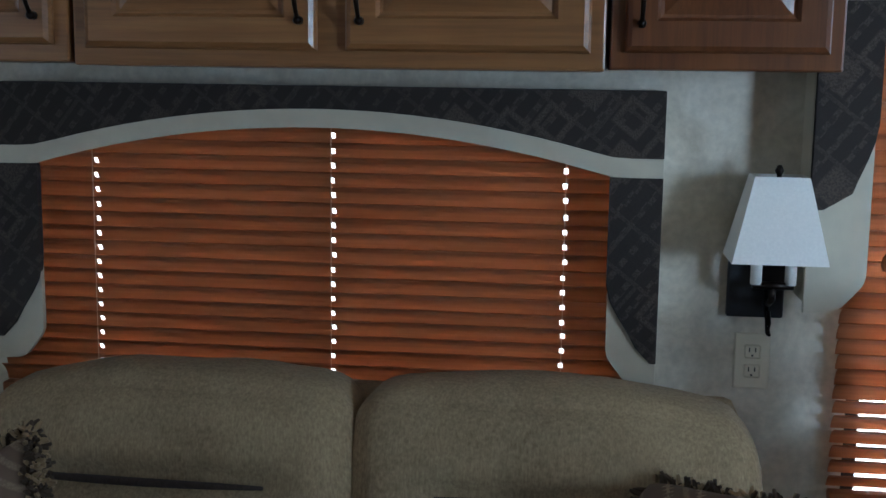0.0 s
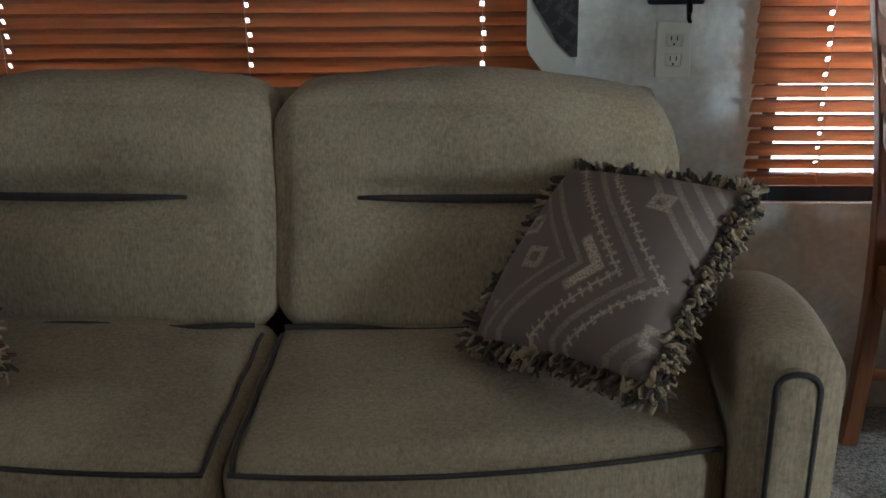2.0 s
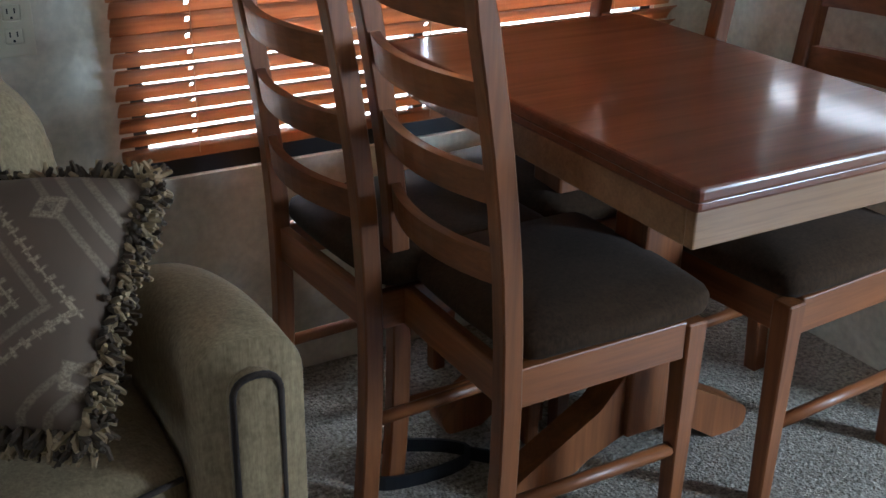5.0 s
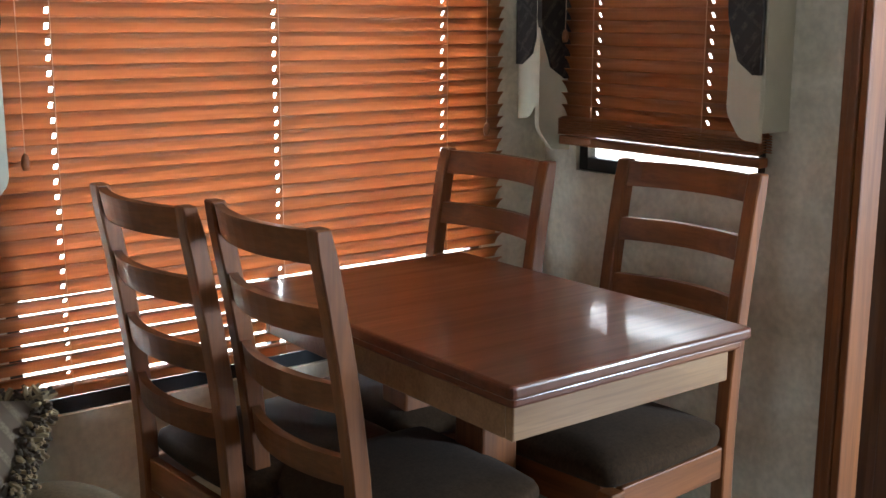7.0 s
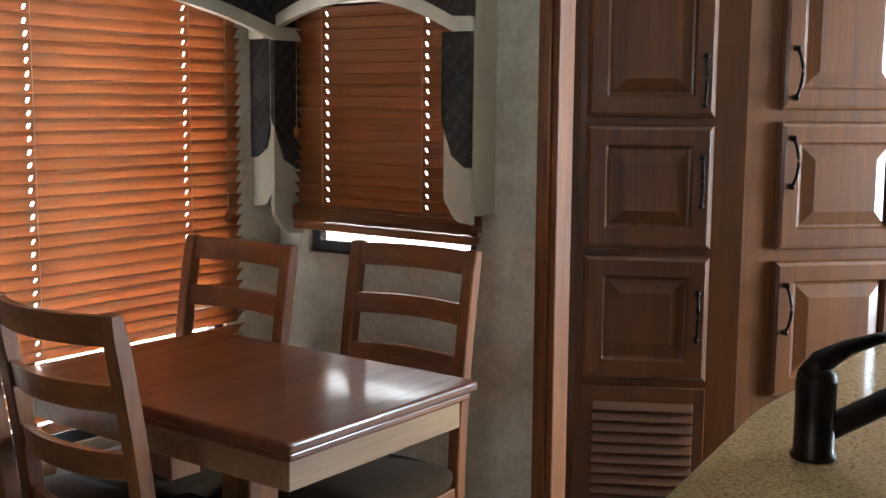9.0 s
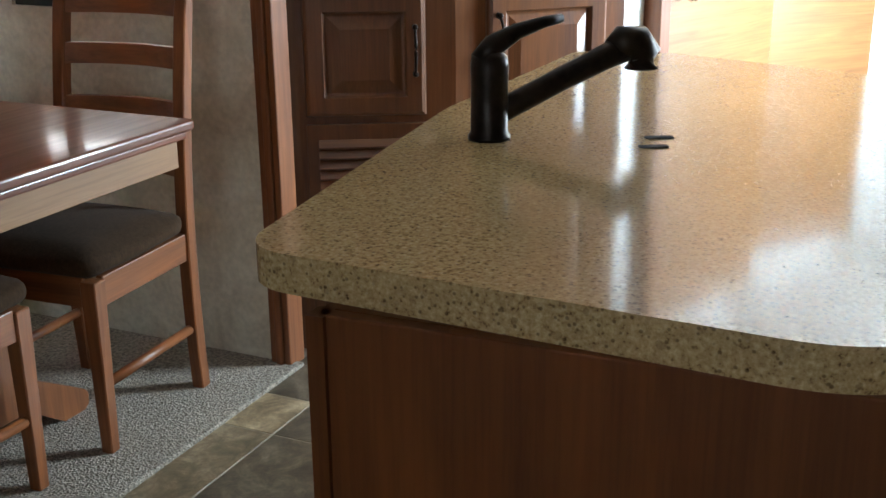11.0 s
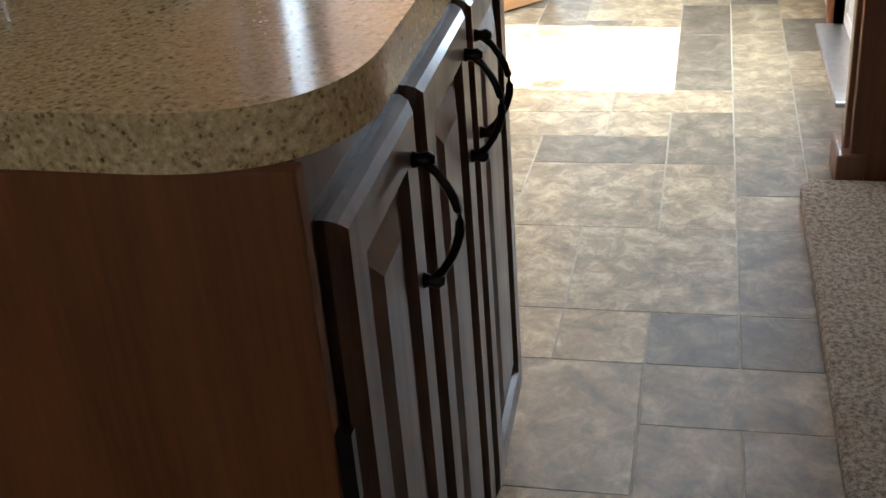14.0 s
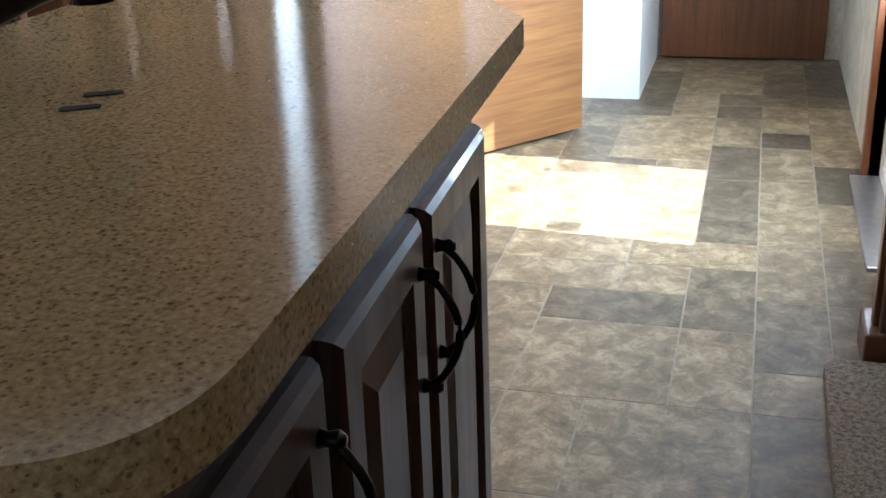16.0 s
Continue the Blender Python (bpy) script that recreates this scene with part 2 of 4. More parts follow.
def damask(name, ground, figure, scale=1.0, axes=(0, 2)):
    """Heavy woven fabric with small squares, bars and chevrons in a lighter thread."""
    m, nt, bsdf = nodes_of(name)
    tc = nt.nodes.new("ShaderNodeTexCoord")
    sep = nt.nodes.new("ShaderNodeSeparateXYZ")
    comb = nt.nodes.new("ShaderNodeCombineXYZ")
    nt.links.new(tc.outputs["Object"], sep.inputs[0])
    nt.links.new(sep.outputs[axes[0]], comb.inputs[0])
    nt.links.new(sep.outputs[axes[1]], comb.inputs[1])
    mp = nt.nodes.new("ShaderNodeMapping")
    mp.inputs["Rotation"].default_value = (0, 0, radians(38))
    nt.links.new(comb.outputs[0], mp.inputs["Vector"])
    br = add(nt, "ShaderNodeTexBrick", Scale=3.0 * scale, Mortar_Size=0.012)
    br.inputs["Color1"].default_value = (0, 0, 0, 1)
    br.inputs["Color2"].default_value = (0.12, 0.12, 0.12, 1)
    br.inputs["Mortar"].default_value = (0.6, 0.6, 0.6, 1)
    ch = add(nt, "ShaderNodeTexChecker", Scale=64 * scale)
    wv = add(nt, "ShaderNodeTexWave", Scale=9.0 * scale, Distortion=0.0)
    wv.wave_profile = "TRI"
    vo = add(nt, "ShaderNodeTexVoronoi", Scale=9.0 * scale)
    vo.distance = "CHEBYCHEV"
    for n in (br, ch, wv, vo):
        nt.links.new(mp.outputs[0], n.inputs["Vector"])
    sq = ramp(nt, vo.outputs["Distance"], [(0.16, (0, 0, 0)), (0.2, (1, 1, 1)), (0.26, (1, 1, 1)), (0.3, (0, 0, 0))])
    stripes = mixc(nt, 1.0, ch.outputs["Color"], ramp(nt, wv.outputs["Fac"], [(0.62, (0, 0, 0)), (0.7, (1, 1, 1))]), "MULTIPLY")
    f = mixc(nt, 1.0, mixc(nt, 1.0, sq, stripes, "LIGHTEN"), br.outputs["Color"], "LIGHTEN")
    n1 = add(nt, "ShaderNodeTexNoise", Scale=300.0, Detail=2.0)
    nt.links.new(tc.outputs["Object"], n1.inputs["Vector"])
    f = mixc(nt, 1.0, f, ramp(nt, n1.outputs["Fac"], [(0.35, (0.25, 0.25, 0.25)), (0.6, (0.9, 0.9, 0.9))]), "MULTIPLY")
    c = mixc(nt, f, ground, figure)
    nt.links.new(c, bsdf.inputs["Base Color"])
    bsdf.inputs["Roughness"].default_value = 0.85
    bump(nt, bsdf, f, 0.35, 0.002)
    return m


def chevron_cloth(name, ground, figure):
    """Woven cloth with nested chevron bands: stripes, stitched crosses, light bars and small medallions."""
    m, nt, bsdf = nodes_of(name)
    tc = nt.nodes.new("ShaderNodeTexCoord")
    sep = nt.nodes.new("ShaderNodeSeparateXYZ")
    nt.links.new(tc.outputs["Object"], sep.inputs[0])

    def calc(op, a, b):
        n = nt.nodes.new("ShaderNodeMath")
        n.operation = op
        for i, v in enumerate((a, b)):
            if isinstance(v, (int, float)):
                n.inputs[i].default_value = v
            else:
                nt.links.new(v, n.inputs[i])
        return n.outputs[0]
    px, pz = calc("SUBTRACT", sep.outputs[0], 0.06), calc("ADD", sep.outputs[2], 0.034)
    a = calc("ADD", calc("MULTIPLY", px, 0.707), calc("MULTIPLY", pz, 0.707))
    b = calc("ADD", calc("MULTIPLY", px, 0.707), calc("MULTIPLY", pz, -0.707))
    d, s = calc("MAXIMUM", a, b), calc("MINIMUM", a, b)
    k = calc("MULTIPLY", calc("ADD", d, 0.15), 3.333)
    K, W, G = (0, 0, 0), (1, 1, 1), (0.35, 0.35, 0.35)
    thin = ramp(nt, calc("PINGPONG", calc("MULTIPLY", d, 90.0), 1.0), [(0.55, K), (0.75, G)])
    thin = mixc(nt, 1.0, thin, ramp(nt, k, [(0.30, K), (0.32, W), (0.41, W), (0.42, K), (0.56, K), (0.57, W), (0.63, W), (0.64, K), (0.78, K), (0.79, W)]), "MULTIPLY")
    bar = mixc(nt, 1.0, ramp(nt, k, [(0.425, K), (0.435, W), (0.475, W), (0.485, K)]), ramp(nt, calc("ADD", s, 0.5), [(0.43, K), (0.437, W)]), "MULTIPLY")
    comb = nt.nodes.new("ShaderNodeCombineXYZ")
    nt.links.new(a, comb.inputs[0])
    nt.links.new(b, comb.inputs[1])
    vo = add(nt, "ShaderNodeTexVoronoi", Scale=70.0, Randomness=0.25)
    vo.distance = "CHEBYCHEV"
    nt.links.new(comb.outputs[0], vo.inputs["Vector"])
    stitch = mixc(nt, 1.0, ramp(nt, vo.outputs["Distance"], [(0.30, K), (0.40, (0.75, 0.75, 0.75))]), ramp(nt, k, [(0.50, K), (0.51, W), (0.55, W), (0.56, K), (0.65, K), (0.66, W), (0.69, W), (0.70, K)]), "MULTIPLY")
    vm = add(nt, "ShaderNodeTexVoronoi", Scale=10.5, Randomness=0.35)
    vm.distance = "MANHATTAN"
    nt.links.new(comb.outputs[0], vm.inputs["Vector"])
    medal = mixc(nt, 1.0, ramp(nt, vm.outputs["Distance"], [(0.12, G), (0.17, K), (0.24, K), (0.28, (0.6, 0.6, 0.6)), (0.38, (0.6, 0.6, 0.6)), (0.42, K)]), ramp(nt, k, [(0.26, W), (0.30, K), (0.70, K), (0.74, W)]), "MULTIPLY")
    f = mixc(nt, 1.0, mixc(nt, 1.0, thin, bar, "LIGHTEN"), mixc(nt, 1.0, stitch, medal, "LIGHTEN"), "LIGHTEN")
    n1 = add(nt, "ShaderNodeTexNoise", Scale=300.0, Detail=2.0)
    nt.links.new(tc.outputs["Object"], n1.inputs["Vector"])
    f = mixc(nt, 1.0, f, ramp(nt, n1.outputs["Fac"], [(0.35, (0.25, 0.25, 0.25)), (0.6, (0.9, 0.9, 0.9))]), "MULTIPLY")
    nt.links.new(mixc(nt, f, ground, figure), bsdf.inputs["Base Color"])
    bsdf.inputs["Roughness"].default_value = 0.9
    bump(nt, bsdf, f, 0.35, 0.002)
    return m


def stone(name):
    """Polished speckled composite counter."""
    m, nt, bsdf = nodes_of(name)
    v = coords(nt)
    vo = add(nt, "ShaderNodeTexVoronoi", Scale=170.0)
    vo2 = add(nt, "ShaderNodeTexVoronoi", Scale=120.0, Randomness=1.0)
    n1 = add(nt, "ShaderNodeTexNoise", Scale=190.0, Detail=3.0, Roughness=0.65)
    n2 = add(nt, "ShaderNodeTexNoise", Scale=4.0, Detail=2.0)
    for n in (vo, vo2, n1, n2):
        nt.links.new(v, n.inputs["Vector"])
    c = ramp(nt, n1.outputs["Fac"], [(0.30, (0.16, 0.095, 0.045)), (0.40, (0.42, 0.29, 0.135)), (0.55, (0.53, 0.39, 0.20)), (0.7, (0.64, 0.51, 0.31))])
    chips = ramp(nt, vo.outputs["Color"], [(0.0, (0.3, 0.24, 0.18)), (0.2, (0.85, 0.8, 0.72)), (1.0, (1.1, 1.08, 1.0))])
    c = mixc(nt, 0.55, c, chips, "MULTIPLY")
    specks = ramp(nt, vo2.outputs["Distance"], [(0.16, (0.10, 0.06, 0.035)), (0.27, (1, 1, 1))])
    c = mixc(nt, 0.6, c, specks, "MULTIPLY")
    c = mixc(nt, 0.3, c, ramp(nt, n2.outputs["Fac"], [(0.3, (0.8, 0.8, 0.8)), (0.7, (1, 1, 1))]), "MULTIPLY")
    nt.links.new(c, bsdf.inputs["Base Color"])
    bsdf.inputs["Roughness"].default_value = 0.13
    bsdf.inputs["Specular IOR Level"].default_value = 0.4
    bsdf.inputs["Coat Weight"].default_value = 0.25
    bsdf.inputs["Coat Roughness"].default_value = 0.06
    return m


def tilevinyl(name):
    """Stone-look sheet vinyl: cloudy grey-brown, each piece shifted in tone."""
    m, nt, bsdf = nodes_of(name)
    v = coords(nt, random_shift=True)
    n1 = add(nt, "ShaderNodeTexNoise", Scale=14.0, Detail=8.0, Roughness=0.74, Distortion=0.5)
    n2 = add(nt, "ShaderNodeTexNoise", Scale=70.0, Detail=4.0, Roughness=0.7)
    for n in (n1, n2):
        nt.links.new(v, n.inputs["Vector"])
    info = nt.nodes.new("ShaderNodeObjectInfo")
    c = ramp(nt, n1.outputs["Fac"], [(0.32, (0.085, 0.064, 0.041)), (0.5, (0.205, 0.16, 0.103)), (0.68, (0.40, 0.335, 0.235))])
    c = mixc(nt, 0.5, c, ramp(nt, n2.outputs["Fac"], [(0.3, (0.5, 0.47, 0.43)), (0.65, (1.15, 1.12, 1.08))]), "MULTIPLY")
    tone = ramp(nt, info.outputs["Random"], [(0.0, (0.46, 0.45, 0.45)), (0.35, (0.80, 0.76, 0.70)), (0.65, (1.06, 1.0, 0.90)), (1.0, (1.40, 1.30, 1.14))])
    c = mixc(nt, 1.0, c, tone, "MULTIPLY")
    nt.links.new(c, bsdf.inputs["Base Color"])
    nt.links.new(ramp(nt, n2.outputs["Fac"], [(0.3, (0.36,) * 3), (0.7, (0.5,) * 3)]), bsdf.inputs["Roughness"])
    bump(nt, bsdf, n1.outputs["Fac"], 0.2, 0.002)
    return m


def carpet(name, dark, light):
    m, nt, bsdf = nodes_of(name)
    v = coords(nt)
    n1 = add(nt, "ShaderNodeTexNoise", Scale=95.0, Detail=4.0, Roughness=0.75)
    n2 = add(nt, "ShaderNodeTexNoise", Scale=9.0, Detail=3.0)
    vo = add(nt, "ShaderNodeTexVoronoi", Scale=160.0)
    for n in (n1, n2, vo):
        nt.links.new(v, n.inputs["Vector"])
    c = ramp(nt, n1.outputs["Fac"], [(0.34, dark), (0.6, light)])
    c = mixc(nt, 0.4, c, ramp(nt, n2.outputs["Fac"], [(0.3, (0.7, 0.68, 0.66)), (0.7, (1, 1, 1))]), "MULTIPLY")
    nt.links.new(c, bsdf.inputs["Base Color"])
    bsdf.inputs["Roughness"].default_value = 1.0
    h = mixc(nt, 0.5, n1.outputs["Fac"], vo.outputs["Distance"])
    bump(nt, bsdf, h, 1.0, 0.008)
    return m


# ---------------------------------------------------------------- shapes
def part(name, bm, material, parent=None, label="", smooth=False):
    me = bpy.data.meshes.new(name)
    bmesh.ops.recalc_face_normals(bm, faces=bm.faces)
    bm.to_mesh(me)
    bm.free()
    if smooth:
        for p in me.polygons:
            p.use_smooth = True
    me.materials.append(material)
    ob = new(name, me)
    ob.parent = parent
    if label:
        ob["label"] = label
    return ob


def thing(name, m, label, category, group=""):
    ob = new(name)
    ob.empty_display_size = 0.1
    ob.matrix_basis = m
    return tagged(ob, label, category, group)


def structure(name, bm, material, smooth=False):
    return tagged(part(name, bm, material, smooth=smooth), kind="structure")


def box(bm, x0, x1, y0, y1, z0, z1, bevel=0.0, seg=2):
    geo = bmesh.ops.create_cube(bm, size=1)["verts"]
    for v in geo:
        v.co = ((x0 + x1) / 2 + v.co.x * (x1 - x0), (y0 + y1) / 2 + v.co.y * (y1 - y0), (z0 + z1) / 2 + v.co.z * (z1 - z0))
    if bevel:
        edges = list({e for v in geo for e in v.link_edges})
        bmesh.ops.bevel(bm, geom=edges, offset=bevel, segments=seg, affect="EDGES", profile=0.5)
    return bm


def boxed(*a, **k):
    return box(bmesh.new(), *a, **k)


def prism(bm, pts, lo, hi, axis=2, bevel=0.0, seg=2):
    """A polygon in the plane across an axis, given thickness from lo to hi."""
    def at(p, h):
        return {2: (p[0], p[1], h), 1: (p[0], h, p[1]), 0: (h, p[0], p[1])}[axis]
    a = [bm.verts.new(at(p, lo)) for p in pts]
    b = [bm.verts.new(at(p, hi)) for p in pts]
    n = len(pts)
    f1, f2 = bm.faces.new(a), bm.faces.new(b[::-1])
    for i in range(n):
        bm.faces.new((a[i], a[(i + 1) % n], b[(i + 1) % n], b[i]))
    if bevel:
        bmesh.ops.bevel(bm, geom=list({*f1.edges, *f2.edges}), offset=bevel, segments=seg, affect="EDGES", profile=0.5)
    return bm


def rounded(pts, radii, n=8):
    """The polygon with its corners rounded."""
    out = []
    k = len(pts)
    for i, p in enumerate(pts):
        r = radii[i] if isinstance(radii, (list, tuple)) else radii
        p = Vector(p)
        a, b = (Vector(pts[i - 1]) - p), (Vector(pts[(i + 1) % k]) - p)
        if r <= 0:
            out.append(tuple(p))
            continue
        half = a.angle(b) / 2
        d = min(r / math.tan(half), a.length * 0.49, b.length * 0.49)
        s, e = p + a.normalized() * d, p + b.normalized() * d
        for j in range(n + 1):
            u = j / n
            out.append(tuple((1 - u) ** 2 * s + 2 * u * (1 - u) * p + u * u * e))
    return out


def tube(bm, pts, r, sides=8, closed=False):
    """A round bar through points; r may be a number or one for each point."""
    pts = [Vector(p) for p in pts]
    rings = []
    n = len(pts)
    for i, p in enumerate(pts):
        q0 = pts[i - 1] if (i or closed) else p
        q1 = pts[(i + 1) % n] if (i < n - 1 or closed) else p
        d = (q1 - q0).normalized()
        u = d.cross((0, 0, 1))
        if u.length < 1e-3:
            u = d.cross((0, 1, 0))
        u.normalize()
        w = d.cross(u)
        rr = r[i] if isinstance(r, (list, tuple)) else r
        rings.append([bm.verts.new(p + rr * (math.cos(a) * u + math.sin(a) * w)) for a in (2 * math.pi * k / sides for k in range(sides))])
    for i in range(n if closed else n - 1):
        a, b = rings[i], rings[(i + 1) % n]
        for k in range(sides):
            bm.faces.new((a[k], a[(k + 1) % sides], b[(k + 1) % sides], b[k]))
    if not closed:
        bm.faces.new(rings[0][::-1])
        bm.faces.new(rings[-1])
    return bm


def lathe(bm, profile, sides=20, centre=(0, 0, 0), cap=True):
    rings = []
    for r, z in profile:
        rings.append([bm.verts.new((centre[0] + r * math.cos(a), centre[1] + r * math.sin(a), centre[2] + z)) for a in (2 * math.pi * k / sides for k in range(sides))])
    for a, b in zip(rings, rings[1:]):
        for k in range(sides):
            bm.faces.new((a[k], a[(k + 1) % sides], b[(k + 1) % sides], b[k]))
    if cap:
        bm.faces.new(rings[0][::-1])
        bm.faces.new(rings[-1])
    return bm


def cushion(bm, x0, x1, y0, y1, z0, z1, r=0.06, puff=0.02, n=10, wrinkle=0.004, bend=None):
    """A stuffed box: rounded edges, swollen faces, a little uneven."""
    c = Vector(((x0 + x1) / 2, (y0 + y1) / 2, (z0 + z1) / 2))
    h = Vector(((x1 - x0) / 2, (y1 - y0) / 2, (z1 - z0) / 2))
    r = min(r, *(0.98 * v for v in h))
    geo = bmesh.ops.create_cube(bm, size=2)
    bmesh.ops.subdivide_edges(bm, edges=list({e for v in geo["verts"] for e in v.link_edges}), cuts=n, use_grid_fill=True)
    seen = list(bm.verts)
    for v in seen:
        u = Vector([math.copysign(abs(a) ** 0.75, a) for a in v.co])
        p = Vector([u[i] * h[i] for i in range(3)])
        inner = Vector([max(-(h[i] - r), min(h[i] - r, p[i])) for i in range(3)])
        d = p - inner
        if d.length > 1e-6:
            p = inner + d.normalized() * r if max(abs(a) for a in v.co) > 0.999 else p
        for i in range(3):
            if abs(v.co[i]) > 0.999:
                j, k = (i + 1) % 3, (i + 2) % 3
                p[i] += math.copysign(puff * (1 - u[j] ** 2) * (1 - u[k] ** 2), v.co[i])
        p += c
        p += Vector([noise.noise(p * 7 + Vector((i * 9, 0, 3))) for i in range(3)]) * wrinkle
        if bend:
            p = bend(p)
        v.co = p
    return bm


def raised(bm, w, h, t=0.02, frame_w=0.055, lo=0.0):
    """A raised-panel door: shaped outer edge, flat frame, groove and a bevelled field. Face to -y, foot at z = lo, centred on x."""
    prof = [(0, t * 0.35), (0.004, t * 0.75), (0.012, t), (frame_w, t), (frame_w + 0.006, t - 0.009), (frame_w + 0.012, t - 0.010), (frame_w + 0.045, t - 0.001), (frame_w + 0.05, t - 0.001)]
    rings = []
    for d, up in [(0, 0)] + prof:
        x, z0, z1 = w / 2 - d, lo + d, lo + h - d
        rings.append([bm.verts.new(p) for p in ((-x, -up, z0), (x, -up, z0), (x, -up, z1), (-x, -up, z1))])
    for a, b in zip(rings, rings[1:]):
        for k in range(4):
            bm.faces.new((a[k], a[(k + 1) % 4], b[(k + 1) % 4], b[k]))
    bm.faces.new(rings[-1])
    bm.faces.new(rings[0][::-1])
    return bm


def bow_handle(bm, x, z0, z1, y, out=0.03, r=0.0037):
    """An upright bow pull with two knob feet, standing out to -y."""
    pts, n = [], 10
    for i in range(n + 1):
        u = i / n
        pts.append((x, y - 0.008 - out * math.sin(math.pi * u) ** 0.8, z0 + (z1 - z0) * u))
    tube(bm, pts, [r * (1.5 if i in (0, n) else 1.0 + 0.25 * math.sin(math.pi * i / n)) for i in range(n + 1)], 8)
    for z in (z0, z1):
        tube(bm, [(x, y, z), (x, y - 0.006, z), (x, y - 0.014, z), (x, y - 0.02, z)], [0.008, 0.006, 0.008, 0.004], 8)
    return bm
# ---------------------------------------------------------------- the setting
M_WALL = wallpaper("wall_vinyl")
M_CEIL = plain("ceiling_white", (0.72, 0.70, 0.66), 0.7)
M_PANEL = wood("island_laminate", (0.105, 0.030, 0.005), (0.20, 0.061, 0.011), 2, 0.5, 0.0, 0.5)
# Cherry again, darkened: the shade on the island's front is in this colour.
M_CHERRY_SHADED = wood("island_door", (0.046, 0.016, 0.006), (0.092, 0.033, 0.012), 2, 0.38, 0.25)
M_PANEL.node_tree.nodes["Principled BSDF"].inputs["Specular IOR Level"].default_value = 0.3
M_HOLE = plain("dark_recess", (0.006, 0.005, 0.004), 1.0)
M_CHERRY = wood("cherry", (0.085, 0.027, 0.008), (0.19, 0.070, 0.022), 2, 0.34, 0.4)
M_CHERRY_H = wood("cherry_level", (0.085, 0.027, 0.008), (0.19, 0.070, 0.022), 0, 0.34, 0.4)
M_MAPLE = wood("maple", (0.18, 0.075, 0.023), (0.345, 0.165, 0.057), 0, 0.38, 0.3)
M_OAK = wood("chair_oak", (0.125, 0.038, 0.010), (0.28, 0.095, 0.026), 2, 0.42, 0.1)
M_OAK_X = wood("chair_oak_long", (0.125, 0.038, 0.010), (0.28, 0.095, 0.026), 0, 0.42, 0.1)
M_OAK_Y = wood("chair_oak_cross", (0.125, 0.038, 0.010), (0.28, 0.095, 0.026), 1, 0.42, 0.1)
M_TABLE = wood("table_top", (0.11, 0.028, 0.011), (0.21, 0.058, 0.022), 0, 0.32, 0.4)
M_APRON = wood("table_apron", (0.22, 0.11, 0.05), (0.36, 0.20, 0.095), 0, 0.36, 0.3)
M_SOFA = fabric("sofa_chenille", (0.165, 0.112, 0.056), (0.35, 0.258, 0.140), 260, 0.92)
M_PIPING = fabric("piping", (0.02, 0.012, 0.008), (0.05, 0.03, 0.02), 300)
M_SUEDE = fabric("seat_suede", (0.022, 0.011, 0.005), (0.050, 0.027, 0.013), 200, 0.85, 7.0, 0.2)
M_SUEDE.node_tree.nodes["Principled BSDF"].inputs["Specular IOR Level"].default_value = 0.1
M_DAMASK = damask("valance_cloth", (0.019, 0.013, 0.010), (0.075, 0.054, 0.04), 1.0)
M_PILLOW = chevron_cloth("pillow_cloth", (0.130, 0.087, 0.057), (0.48, 0.37, 0.24))
M_CREAM = plain("cream_vinyl", (0.52, 0.47, 0.355), 0.55, 0, 0.06, 20)
M_FRINGE_D = plain("fringe_dark", (0.07, 0.045, 0.025), 0.9)
M_FRINGE_L = plain("fringe_tan", (0.30, 0.21, 0.11), 0.9)
M_BLIND = blindwood("blind_wood", (0.24, 0.09, 0.034), (0.40, 0.165, 0.065), (0.50, 0.245, 0.115))
M_CORD = plain("cord", (0.55, 0.35, 0.22), 0.8)
M_BRONZE = plain("oiled_bronze", (0.022, 0.016, 0.013), 0.32, 0.85, 0.3, 60)
M_BLACK = plain("black_plastic", (0.012, 0.012, 0.014), 0.4)
M_SHADE = plain("shade_linen", (0.82, 0.80, 0.74), 0.8, 0, 0.04, 200)
M_IVORY = plain("ivory_plastic", (0.66, 0.60, 0.46), 0.4, 0, 0.04)
M_STONE = stone("counter_stone")
M_TILE = tilevinyl("vinyl_tile")
M_GROUT = plain("vinyl_joint", (0.26, 0.22, 0.16), 0.7, 0, 0.2, 50)
M_CARPET = carpet("slide_carpet", (0.11, 0.09, 0.068), (0.42, 0.365, 0.295))
M_STEEL = plain("threshold_metal", (0.60, 0.60, 0.60), 0.35, 0.9, 0.1, 40)
M_CHROME = plain("satin_nickel", (0.62, 0.58, 0.52), 0.22, 1.0, 0.05, 40)
M_WHITE = plain("white_trim", (0.78, 0.77, 0.74), 0.5, 0, 0.05)
M_GROUND = plain("gravel_lot", (0.20, 0.19, 0.17), 0.95, 0, 0.35, 6, 0, 0.4)
M_GLASSY, _nt, _b = nodes_of("window_glass")
_b.inputs["Transmission Weight"].default_value, _b.inputs["Roughness"].default_value, _b.inputs["IOR"].default_value = 1.0, 0.0, 1.45
M_FROST, _nt2, _b2 = nodes_of("opal_glass")
_b2.inputs["Base Color"].default_value, _b2.inputs["Roughness"].default_value = (0.85, 0.83, 0.78, 1), 0.3
_b2.inputs["Transmission Weight"].default_value = 0.4

